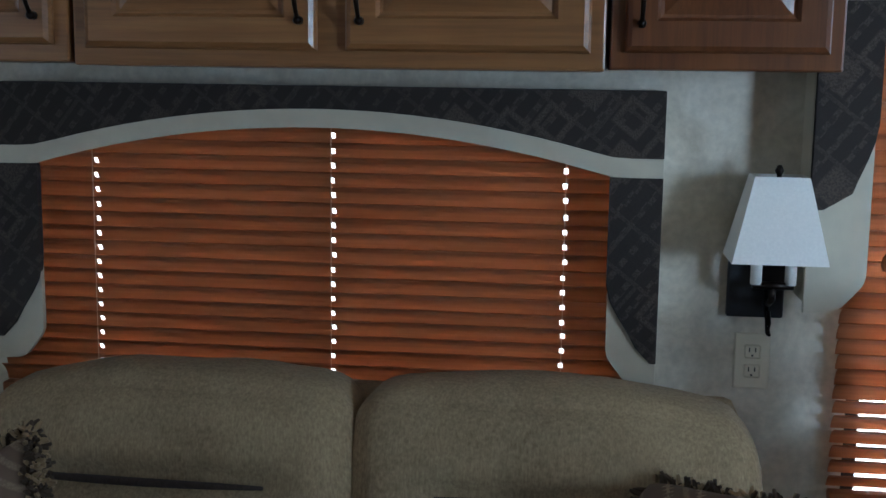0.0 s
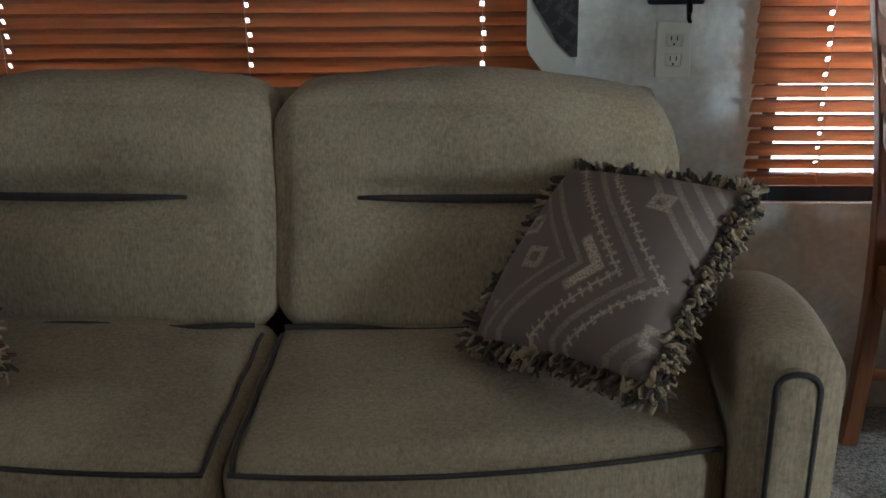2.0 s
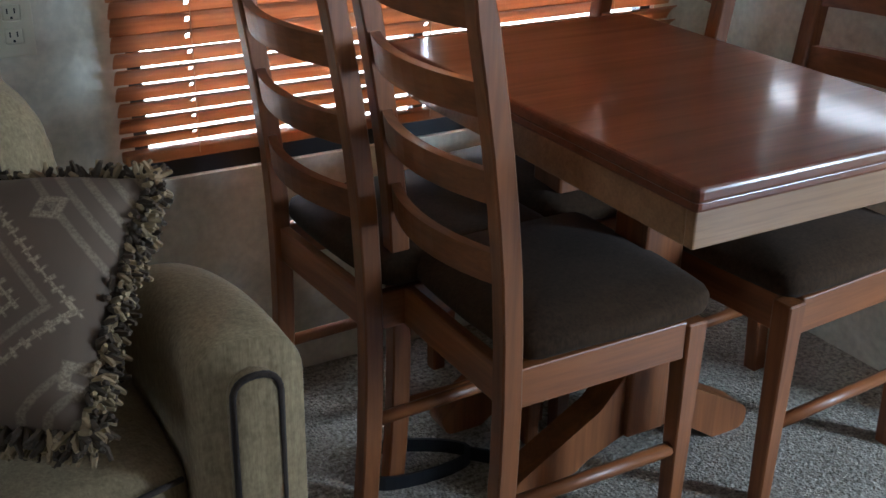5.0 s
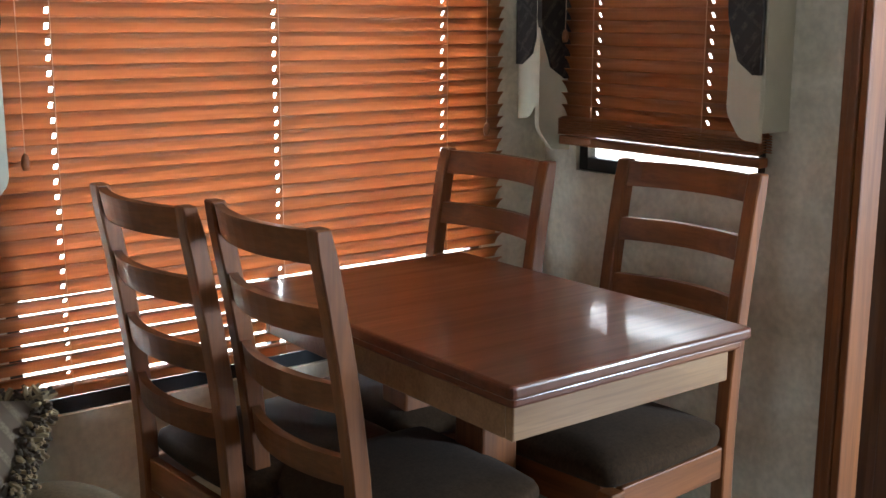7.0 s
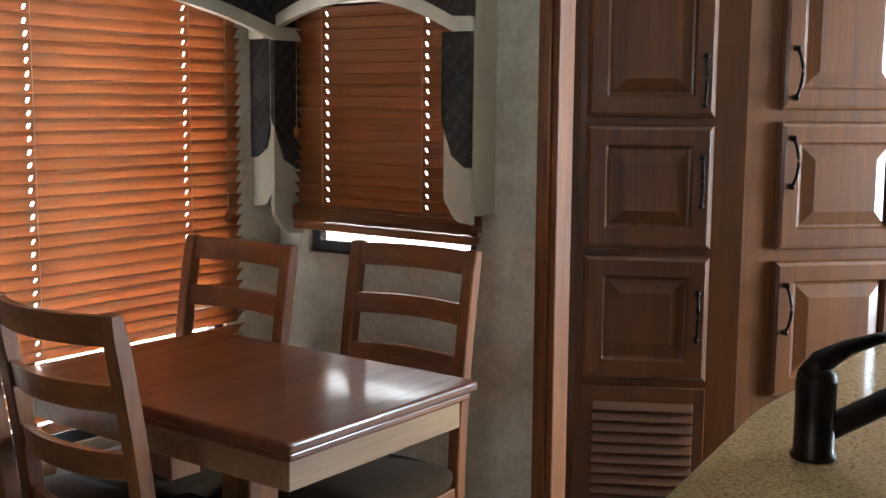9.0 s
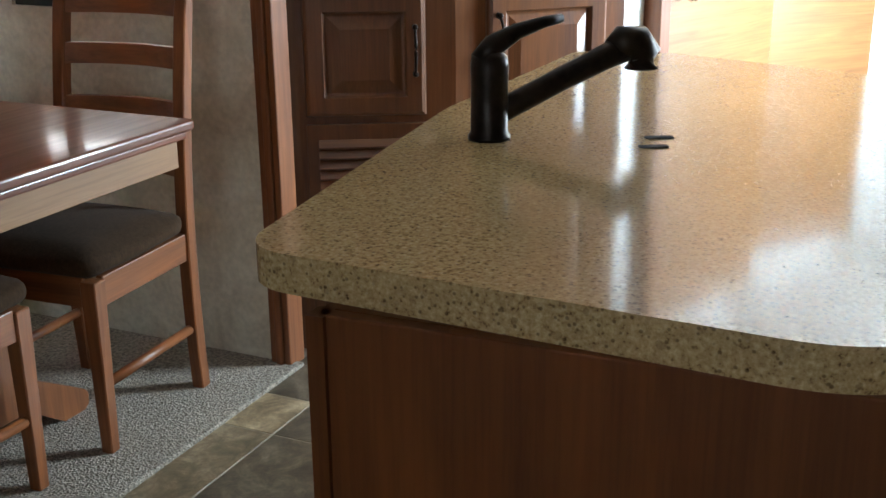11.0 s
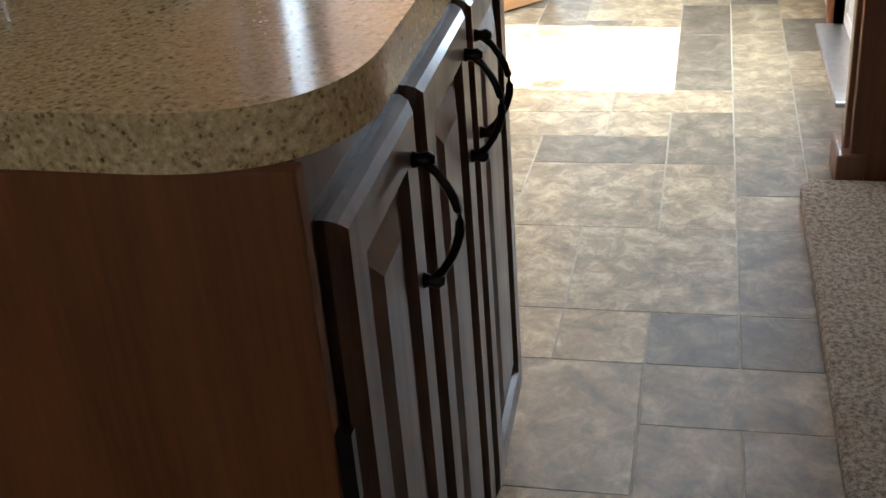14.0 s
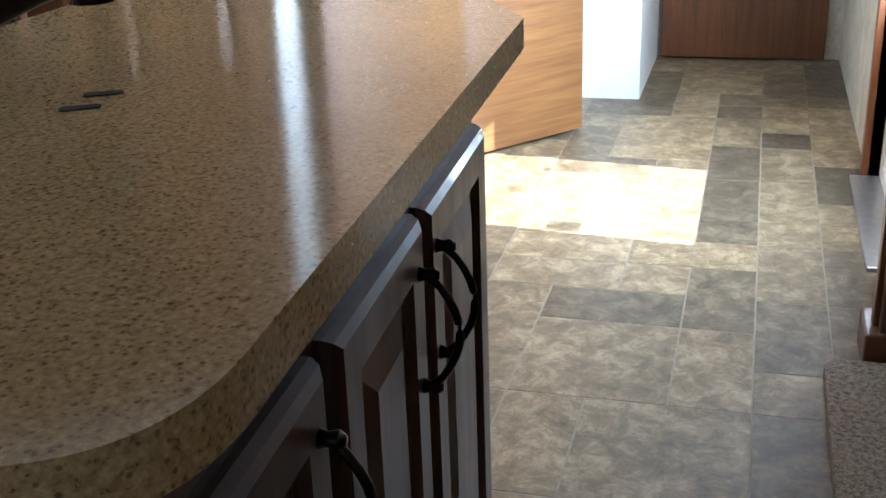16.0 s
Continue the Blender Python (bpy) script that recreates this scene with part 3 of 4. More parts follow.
# ---------------------------------------------------------------- makers of things
def lambrequin(name, m, w, top, drop, arch, leg_l, leg_r, leg_w, cut, label, ret=0.11, face=0.012):
    """A padded window cornice: dark figured cloth with an arched lower edge, cream banding, and two shaped side legs.
    Local frame: x along the wall, -y into the room, z up from the floor."""
    root = thing(name, m, label, "valance")
    y = -ret
    n = 28

    def low(u):
        k = max(0.0, 1 - (abs(2 * u - 1) / 0.86) ** 2)
        return top - drop + arch * k

    up = [(w * i / n, top) for i in range(n + 1)]
    edge = [(w * i / n, low(i / n)) for i in range(n + 1)]
    part("face_cloth", prism(bmesh.new(), up + edge[::-1], y, y + face, 1), M_DAMASK, root, "dark brown figured cloth")
    band = 0.035
    e2 = [(x, z - band) for x, z in edge]
    part("cream_band", prism(bmesh.new(), [(x, z + 0.001) for x, z in edge] + e2[::-1], y - 0.006, y + face + 0.004, 1, 0.002), M_CREAM, root, "cream padded band")
    part("top_board", boxed(0, w, y + face, 0, top - 0.02, top), M_DAMASK, root)
    for side, leg in ((0, leg_l), (1, leg_r)):
        if not leg:
            continue
        sx = (lambda x: x) if side == 0 else (lambda x: w - x)
        z0, z1 = low(0) - band, leg
        # cream backing with a rounded foot
        back = rounded([(0, z0), (0, z1), (leg_w * 0.55, z1 + 0.005), (leg_w * 0.97, z1 + 0.06), (leg_w * 0.97, z0)], [0, 0.0, 0.04, 0.05, 0])
        part("cream_leg", prism(bmesh.new(), [(sx(a), b) for a, b in back], y + 0.006, y + face + 0.008, 1, 0.002), M_CREAM, root, "cream shaped leg")
        h = z0 - z1
        wave = [(0.0, z0), (0.0, z1 + cut * h)]
        for i in range(13):
            u = i / 12
            q = min(1.0, u / 0.42)
            base_w = 0.34 if cut < 0.2 else 0.62
            wave.append((leg_w * (base_w + (1 - base_w) * q * q * (3 - 2 * q)) * min(1.0, 0.35 + u * 8), z1 + cut * h + u * (1 - cut) * h))
        part("leg_cloth", prism(bmesh.new(), [(sx(a), b) for a, b in wave], y - 0.002, y + face + 0.002, 1, 0.002), M_DAMASK, root, "dark brown figured cloth")
        x0, x1 = (0, 0.012) if side == 0 else (w - 0.012, w)
        part("side_board", boxed(x0, x1, y + face + 0.008, 0, z1 + 0.02, top - 0.02), M_CREAM, root, "cream side return")
    return root


def venetian(name, m, w, z0, z1, cords, label, pitch=0.032, slat=0.036, tilt=-58, stack=0, loose=(), gap=0.0):
    """A wooden blind: head rail, slats with routed cord holes, bottom rail, cords. x along the wall, z from the floor."""
    mat = M_BLIND
    root = thing(name, m, label, "blind")
    part("head_rail", boxed(0, w, -0.022, 0.022, z1 - 0.03, z1, 0.003), mat, root)
    part("bottom_rail", boxed(0, w, -0.018, 0.014, z0, z0 + 0.022, 0.004), mat, root)
    hw, hh, t = 0.0042, 0.0072, 0.0013
    xs = [0.0]
    for c in cords:
        xs += [c - hw, c + hw]
    xs.append(w)
    ys = [-slat / 2, -slat * 0.38, -hh, hh, slat * 0.38, slat / 2]
    bm = bmesh.new()
    grids = []
    for s in (1, -1):
        grids.append([[bm.verts.new((x, y, s * t + 0.005 * (1 - (2 * y / slat) ** 2))) for y in ys] for x in xs])
    hole = lambda i, j: j == 2 and i % 2 == 1  # noqa: E731
    for i in range(len(xs) - 1):
        for j in range(5):
            if hole(i, j):
                ring = [(i, j), (i + 1, j), (i + 1, j + 1), (i, j + 1)]
                for a, b in zip(ring, ring[1:] + ring[:1]):
                    bm.faces.new((grids[0][a[0]][a[1]], grids[0][b[0]][b[1]], grids[1][b[0]][b[1]], grids[1][a[0]][a[1]]))
                continue
            for g in grids:
                bm.faces.new((g[i][j], g[i + 1][j], g[i + 1][j + 1], g[i][j + 1]))
    outer = [(i, 0) for i in range(len(xs))] + [(len(xs) - 1, j) for j in range(1, 6)] + [(i, 5) for i in range(len(xs) - 2, -1, -1)] + [(0, j) for j in (4, 3, 2, 1)]
    for a, b in zip(outer, outer[1:] + outer[:1]):
        bm.faces.new((grids[0][a[0]][a[1]], grids[0][b[0]][b[1]], grids[1][b[0]][b[1]], grids[1][a[0]][a[1]]))
    first = part("slat", bm, mat, root)
    z, k = z0 + 0.022 + 0.008, 0
    rng = random.Random(int(w * 1000))
    first_used = False
    while z < z1 - 0.035 - gap:
        ob = first if not first_used else new("slat", first.data)
        first_used = True
        ob.parent = root
        if k < stack:
            ob.location, ob.rotation_euler = (0, 0, z), (radians(4), 0, 0)
            z += 0.006
        else:
            a = tilt + rng.uniform(-1.2, 1.2)
            for lo, hi, off in loose:
                if lo <= k < hi:
                    a += off * rng.uniform(0.2, 1.0)
            ob.location = (rng.uniform(-0.002, 0.002), 0, z + 0.012)
            ob.rotation_euler = (radians(a), radians(rng.uniform(-0.12, 0.12)), 0)
            z += pitch
        k += 1
    for c in (w * 0.055, w * 0.945):
        part("tassel", lathe(bmesh.new(), [(0.003, 0.016), (0.007, 0.010), (0.009, -0.004), (0.006, -0.016)], 10, (c, -0.034, z0 + (z1 - z0) * 0.42)), mat, root, "small wooden cord tassel", True)
        part("pull_cord", tube(bmesh.new(), [(c, -0.034, z0 + (z1 - z0) * 0.43), (c, -0.030, z1 - 0.02)], 0.001, 5), M_CORD, root)
    for c in cords:
        part("cord", tube(bmesh.new(), [(c, -0.019, z0 + 0.01), (c, -0.019, z1 - 0.02)], 0.0011, 5), M_CORD, root)
    return root


def dining_chair(name, m, label, group):
    """Ladder-back chair; it faces +x, seat centre at the origin."""
    root = thing(name, m, label, "chair", group)
    w, d = 0.180, 0.19

    def lean(z):
        return -d - 0.004 - (0.075 * ((z - 0.47) / 0.55) ** 1.5 if z > 0.47 else -0.02 * (0.47 - z) / 0.47 + 0.03 * (1 - z / 0.47) ** 2)

    for s in (-1, 1):
        bm = bmesh.new()
        zs = [0, 0.12, 0.25, 0.36, 0.47, 0.58, 0.68, 0.78, 0.88, 0.95, 1.0]
        rings = []
        for z in zs:
            tx, ty = (0.018 if z < 1.0 else 0.014), 0.0165
            cx = lean(z)
            rings.append([bm.verts.new((cx + a * tx, s * (w - 0.005) + b * ty, z)) for a, b in ((-1, -1), (1, -1), (1, 1), (-1, 1))])
        for a, b in zip(rings, rings[1:]):
            for k in range(4):
                bm.faces.new((a[k], a[(k + 1) % 4], b[(k + 1) % 4], b[k]))
        bm.faces.new(rings[0][::-1])
        bm.faces.new(rings[-1])
        bmesh.ops.bevel(bm, geom=list(bm.edges), offset=0.003, segments=1, affect="EDGES")
        part("back_post", bm, M_OAK, root)
        bm = bmesh.new()
        r0 = [bm.verts.new((d - 0.02 + a * 0.015, s * (w - 0.01) + b * 0.015, 0)) for a, b in ((-1, -1), (1, -1), (1, 1), (-1, 1))]
        r1 = [bm.verts.new((d - 0.02 + a * 0.0205, s * (w - 0.01) + b * 0.0205, 0.42)) for a, b in ((-1, -1), (1, -1), (1, 1), (-1, 1))]
        for k in range(4):
            bm.faces.new((r0[k], r0[(k + 1) % 4], r1[(k + 1) % 4], r1[k]))
        bm.faces.new(r0[::-1])
        bm.faces.new(r1)
        bmesh.ops.bevel(bm, geom=list(bm.edges), offset=0.003, segments=1, affect="EDGES")
        part("front_leg", bm, M_OAK, root)
        part("side_apron", boxed(-d + 0.012, d - 0.04, s * (w - 0.006) - 0.010, s * (w - 0.006) + 0.010, 0.355, 0.425, 0.003), M_OAK_X, root)
        part("side_stretcher", tube(bmesh.new(), [(-d + 0.002, s * (w - 0.008), 0.17), (d - 0.035, s * (w - 0.008), 0.17)], 0.0125, 8), M_OAK_X, root, "", True)
    part("front_apron", boxed(d - 0.032, d - 0.012, -w + 0.03, w - 0.03, 0.355, 0.425, 0.003), M_OAK_Y, root)
    part("rear_apron", boxed(-d - 0.008, -d + 0.012, -w + 0.02, w - 0.02, 0.355, 0.425, 0.003), M_OAK_Y, root)
    for z0, z1 in ((0.562, 0.612), (0.690, 0.740), (0.818, 0.868), (0.940, 0.995)):
        bm = bmesh.new()
        n = 10
        rows = []
        for i in range(n + 1):
            u = 2 * i / n - 1
            y = u * (w - 0.018)
            dip = -0.034 * (1 - u * u)
            rows.append([bm.verts.new((lean(z) + dip + a, y, z)) for z, a in ((z0, -0.009), (z0, 0.009), (z1, 0.009), (z1, -0.009))])
        for a, b in zip(rows, rows[1:]):
            for k in range(4):
                bm.faces.new((a[k], a[(k + 1) % 4], b[(k + 1) % 4], b[k]))
        bm.faces.new(rows[0][::-1])
        bm.faces.new(rows[-1])
        part("back_rail", bm, M_OAK_Y, root)
    part("seat_pad", cushion(bmesh.new(), -d + 0.018, d + 0.012, -w - 0.012, w + 0.012, 0.425, 0.485, 0.028, 0.018, 8, 0.003), M_SUEDE, root, "dark grey-brown upholstered seat", True)
    return root


def cabinet_door(parent, m, w, h, handle=None, mat=None, hz=(0.5, 0.66), frame_w=0.055):
    """A raised-panel door under its cabinet; handle: -1 or 1 for its side."""
    ob = part("door", raised(bmesh.new(), w, h, 0.02, frame_w), mat or M_CHERRY, parent)
    ob.matrix_basis = m
    if handle:
        part("handle", bow_handle(bmesh.new(), handle * (w / 2 - 0.028), hz[0], hz[1], -0.02), M_BRONZE, ob, "dark bronze bow handle", True)
    return ob


def throw_pillow(name, m, size, label):
    """A square cushion with a thick tufted fringe; lies in its own x-z plane, face to -y."""
    root = thing(name, m, label, "pillow")
    bm = bmesh.new()
    n, s = 22, size / 2

    def at(i, j, k):
        u, v = 2 * i / n - 1, 2 * j / n - 1
        fu, fv = max(0, 1 - abs(u) ** 2.4), max(0, 1 - abs(v) ** 2.4)
        pinch = 1 - 0.06 * (1 - abs(u * v)) * max(abs(u), abs(v)) ** 3
        t = 0.075 * (fu * fv) ** 0.45
        p = Vector((u * s * pinch, -k * t, v * s * pinch))
        return p + Vector((0, 1, 0)) * 0.008 * noise.noise(p * 9)
    front = [[bm.verts.new(at(i, j, 1)) for j in range(n + 1)] for i in range(n + 1)]
    back = [[front[i][j] if i in (0, n) or j in (0, n) else bm.verts.new(at(i, j, -1)) for j in range(n + 1)] for i in range(n + 1)]
    for g in (front, back):
        for i in range(n):
            for j in range(n):
                bm.faces.new((g[i][j], g[i + 1][j], g[i + 1][j + 1], g[i][j + 1]))
    part("cover", bm, M_PILLOW, root, "brown woven cover with a geometric figure", True)
    rng = random.Random(5)
    for mat, share, tag in ((M_FRINGE_D, 0.55, "dark tufts"), (M_FRINGE_L, 0.45, "tan tufts")):
        bm = bmesh.new()
        for _ in range(int(1500 * share)):
            side, a = rng.randrange(4), rng.uniform(-1, 1)
            e = s * (1 - 0.055 * (1 - abs(a)))
            base = {0: (a * s, 0, e), 1: (a * s, 0, -e), 2: (e, 0, a * s), 3: (-e, 0, a * s)}[side]
            out = Vector({0: (0, 0, 1), 1: (0, 0, -1), 2: (1, 0, 0), 3: (-1, 0, 0)}[side])
            d = (out + Vector((rng.uniform(-0.7, 0.7), rng.uniform(-1.0, 1.0), rng.uniform(-0.7, 0.7)))).normalized()
            p = Vector(base) - out * 0.006 + Vector((0, rng.uniform(-0.012, 0.012), 0))
            length = rng.uniform(0.016, 0.029)
            q = p + d * length * 0.6 + Vector((0, 0, -0.003))
            r = q + (d + Vector((rng.uniform(-.6, .6), rng.uniform(-.6, .6), -0.35))).normalized() * length * 0.5
            tube(bm, [p, q, r], [0.0030, 0.0044, 0.0026], 5)
        part("fringe", bm, mat, root, tag)
    return root
T = 0.06   # wall thickness
X_W, X_E = -1.6, 6.80      # ends of the coach
# floor of the coach: joint-coloured bed, vinyl pieces lie on it
structure("floor", boxed(X_W, X_E, -3.90, SL_Y, -0.06, -0.0008), M_GROUT)
structure("carpet_floor", boxed(X_W, XC + 0.02, SL_Y - 0.085, T, -0.06, 0.010, 0.004), M_CARPET)
structure("carpet_lounge", boxed(X_W, 1.28, -3.84, SL_Y - 0.087, -0.05, 0.010, 0.004), M_CARPET)
structure("ground", boxed(-600, 600, -600, 600, -1.0, -0.9), M_GROUND)

# long slide wall with two windows
bm = bmesh.new()
(a0, a1, az0, az1), (b0, b1, bz0, bz1) = WIN_A, WIN_B
for x0, x1, z0, z1 in ((X_W, a0, 0, H), (a1, b0, 0, H), (b1, XC + T, 0, H), (a0, a1, 0, az0), (a0, a1, az1, H), (b0, b1, 0, bz0), (b0, b1, bz1, H)):
    box(bm, x0, x1, 0, T, z0, z1)
structure("wall_north", bm, M_WALL)
# end wall of the slide with the small window
c0, c1, cz0, cz1 = WIN_C
bm = bmesh.new()
for y0, y1, z0, z1 in ((c1, 0, 0, H), (SL_Y, c0, 0, H), (c0, c1, 0, cz0), (c0, c1, cz1, H)):
    box(bm, XC, XC + T, y0, y1, z0, z1)
structure("wall_slide_end", bm, M_WALL)
# closing walls and ceilings
# The gap in this wall is added to let the west fill in.
bm = bmesh.new()
for y0, y1, z0, z1 in ((-3.90, -3.2, 0, H), (-1.7, T, 0, H), (-3.2, -1.7, 0, 0.9), (-3.2, -1.7, 1.8, H)):
    box(bm, X_W - T, X_W, y0, y1, z0, z1)
structure("wall_west", bm, M_WALL)
structure("wall_east", boxed(X_E, X_E + T, Y_S - T, SL_Y, 0, H), M_WALL)
structure("wall_hall_north", boxed(XC + T, X_E, SL_Y + 0.02, SL_Y + 0.02 + T, 0, H), M_WALL)
bm = bmesh.new()
d0, d1, dz = DOOR
for x0, x1, z0, z1 in ((3.86, d0, 0, H), (d1, X_E, 0, H), (d0, d1, dz, H)):
    box(bm, x0, x1, Y_S - T, Y_S, z0, z1)
structure("wall_south", bm, M_WALL)
structure("ceiling", boxed(X_W - T, X_E + T, -3.90, T, H, H + 0.05), M_CEIL)

def window(name, m, w, h, label, split=True):
    """Dark aluminium window in its opening: frame, mullion, two panes. x along, z up, origin at the lower corner."""
    root = tagged(thing(name, m, label, "window"), kind="structure")
    for k, (x0, x1, z0, z1) in enumerate(((0, 0.03, 0, h), (w - 0.03, w, 0, h), (0.03, w - 0.03, 0, 0.035), (0.03, w - 0.03, h - 0.035, h))):
        part("window_frame", boxed(x0, x1, 0.012, 0.045, z0, z1, 0.002), M_BLACK, root)
    if split:
        part("mullion", boxed(w / 2 - 0.012, w / 2 + 0.012, 0.016, 0.042, 0.035, h - 0.035), M_BLACK, root)
    for x0, x1 in (((0.03, w / 2 - 0.012), (w / 2 + 0.012, w - 0.03)) if split else ((0.03, w - 0.03),)):
        p = part("pane", boxed(x0, x1, 0.027, 0.031, 0.035, h - 0.035), M_GLASSY, root)
        p.visible_shadow = False
    return root

window("window_1", pose(a0, 0, az0), a1 - a0, az1 - az0, "black framed slide window behind the sofa blind")
window("window_2", pose(b0, 0, bz0), b1 - b0, bz1 - bz0, "black framed slide window behind the dinette blind")
# Unseen window, added only as an opening for the west fill.
window("window_4", pose(X_W, -3.2, 0.9, 0, 0, 90), 1.5, 0.9, "wide black framed window at the far end of the lounge")
window("window_3", pose(XC, c1, cz0, 0, 0, -90), c1 - c0, cz1 - cz0, "small black framed window in the slide end wall", False)

# Glowing sheet added outside so that gaps in the blinds look bright.
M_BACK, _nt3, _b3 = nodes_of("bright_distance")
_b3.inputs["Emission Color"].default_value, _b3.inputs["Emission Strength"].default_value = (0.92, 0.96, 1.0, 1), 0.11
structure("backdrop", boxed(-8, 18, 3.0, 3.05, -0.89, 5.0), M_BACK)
# trim post that closes the slide opening
bm = bmesh.new()
for k, (u0, u1, o) in enumerate(((0, 0.02, 0.012), (0.02, 0.042, 0.02), (0.042, 0.062, 0.012))):
    box(bm, XC - o, XC + 0.06, SL_Y - u1, SL_Y - u0, 0, H - 0.002, 0.004)
structure("trim", bm, M_OAK)

# ---------------------------------------------------------------- window dressing
venetian("wooden_blind", pose(a0 - 0.03, -0.03, 0), a1 - a0 + 0.06, A_BL[0], A_BL[1], [c - a0 + 0.03 for c in CORD_A], "closed reddish-brown wooden blind over the sofa window", B_PITCH, B_SLAT, gap=0.03)
venetian("wooden_blind", pose(b0 - 0.03, -0.03, 0), b1 - b0 + 0.06, B_BL[0], B_BL[1], [c - b0 + 0.03 for c in CORD_B], "reddish-brown wooden blind with gaps over the dinette window", B_PITCH, B_SLAT, loose=((0, 6, 15), (6, 12, 7), (14, 16, 6)))
venetian("wooden_blind", pose(XC - 0.03, c1 + 0.02, 0, 0, 0, -90), c1 - c0 + 0.04, C_BL[0], C_BL[1], [c1 + 0.02 - c for c in CORD_C], "small wooden blind with slats stacked at its foot", B_PITCH, B_SLAT, stack=7, gap=0.03)
lambrequin("window_valance", pose(*VAL_A[0]), *VAL_A[1:], "dark brown cornice with cream arched band over the sofa window")
lambrequin("window_valance", pose(*VAL_B[0]), *VAL_B[1:], "dark brown cornice with cream arched band over the dinette window")
lambrequin("window_valance", pose(*VAL_C[0], 0, 0, -90), *VAL_C[1:], "small dark brown cornice with cream arch in the corner")

# ---------------------------------------------------------------- sofa
def sofa():
    root = thing("sofa", pose(SOFA_X, SOFA_Y, 0), "tan woven two-seat sofa with dark piping, against the window wall", "sofa")
    w = SOFA_W          # width of one seat
    zs, zb, yb, yf = SEAT_Z, BACK_Z, BACK_YF, -SOFA_D
    def bow(p):
        """The front edge swells towards the middle of the sofa."""
        near = max(0.0, min(1.0, (yf + 0.30 - p[1]) / 0.28))
        out = 0.02 - 0.085 * (1 - min(1.0, abs(p[0]) / w) ** 1.5)
        return Vector((p[0], p[1] + out * near, p[2]))
    part("base", boxed(-w - 0.02, w + 0.02, yf + 0.05, -0.06, 0.05, zs - 0.17, 0.01), M_SOFA, root)
    part("back_frame", boxed(-w + 0.02, w - 0.02, yb + 0.15, -0.14, 0.30, zb - 0.10, 0.02), M_SOFA, root)
    part("skirt", cushion(bmesh.new(), -w - 0.01, w + 0.01, yf + 0.03, yf + 0.09, 0.03, zs - 0.16, 0.02, 0.0, 12, 0.004, bow), M_SOFA, root, "", True)
    for s in (-1, 1):
        x0, x1 = (0.004, w) if s > 0 else (-w, -0.004)
        part("seat_cushion", cushion(bmesh.new(), x0, x1, yf, yb + 0.06, zs - 0.155, zs, 0.045, 0.018, 16, 0.006, bow), M_SOFA, root, "", True)
        n = 16
        for zz, oo in ((zs - 0.018, 0.012), (zs - 0.14, 0.008)):
            line = [(x0 + 0.012 + (x1 - x0 - 0.024) * i / n, yf - oo - 0.012 * math.sin(math.pi * i / n) + 0.012, zz - 0.004 * math.sin(3.1 * i / n)) for i in range(n + 1)]
            part("piping", tube(bmesh.new(), [bow(q) for q in line], 0.0036, 6), M_PIPING, root, "dark brown piping", True)

        def tip(p):
            """The back leans, and its top outer corner is rounded off."""
            k = (p.z - zs) / (zb - zs)
            u = (p.x - x0) / (x1 - x0)
            v = u if s > 0 else 1 - u
            drop = 0.05 * max(0, v - 0.55) ** 2 / 0.2 + 0.012 * max(0, 0.1 - v) / 0.1
            return Vector((p.x, p.y + BACK_LEAN * k, p.z - drop * max(0, k) ** 2))
        mid = zs + (zb - zs) * 0.56

        def tufted(p):
            """A crease is sewn across the middle of the back, short of its sides."""
            u = (p.x - x0) / (x1 - x0)
            v = u if s > 0 else 1 - u
            reach = max(0.0, min(1.0, (v - 0.10) / 0.12, (1.02 - v) / 0.12))
            pull = 0.030 * reach * math.exp(-((p.z - mid) / 0.028) ** 2)
            return tip(Vector((p.x, p.y + (pull if p.y < yb + 0.05 else 0), p.z)))
        part("back_cushion", cushion(bmesh.new(), x0 if s > 0 else x0 + 0.04, x1 - 0.04 if s > 0 else x1, yb, yb + 0.16, zs - 0.02, zb - 0.006, 0.045, 0.020, 36, 0.006, tufted), M_SOFA, root, "", True)
        va, vb = (0.20, 0.86)
        xs = [x0 + (x1 - x0) * (v if s > 0 else 1 - v) for v in (va + (vb - va) * i / n for i in range(n + 1))]
        kk = (mid - zs) / (zb - zs)
        # Dark tube laid in the fold to draw its deep shade.
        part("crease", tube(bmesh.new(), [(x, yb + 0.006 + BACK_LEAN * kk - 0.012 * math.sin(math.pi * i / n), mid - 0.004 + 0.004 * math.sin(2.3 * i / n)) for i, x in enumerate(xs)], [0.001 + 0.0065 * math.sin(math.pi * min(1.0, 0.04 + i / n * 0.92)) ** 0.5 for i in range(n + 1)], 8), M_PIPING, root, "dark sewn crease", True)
        xi = x0 + 0.012 if s > 0 else x1 - 0.012
        part("piping", tube(bmesh.new(), [bow((xi, yb - 0.01 + (yf + 0.03 - yb + 0.01) * i / 10, zs - 0.010 + 0.003 * math.sin(i * 1.7))) for i in range(11)] + [bow((xi + 0.004 * s, yf + 0.004, zs - 0.022))], 0.0036, 6), M_PIPING, root, "dark brown piping", True)
        part("piping", tube(bmesh.new(), [(x0 + 0.02 + (x1 - x0 - 0.04) * i / n, yb - 0.020, zs + 0.008 + 0.003 * math.sin(i * 0.9)) for i in range(n + 1)], 0.0045, 6), M_PIPING, root, "dark brown piping", True)
    for s in (-1, 1):
        xa, xb = (w + 0.0, w + ARM_W) if s > 0 else (-w - ARM_W, -w)
        ym = yf - 0.01
        prof = rounded([(xa, 0.05), (xb, 0.05), (xb, ARM_Z), (xa, ARM_Z)], [0.01, 0.01, ARM_W * 0.46, ARM_W * 0.46], 7)

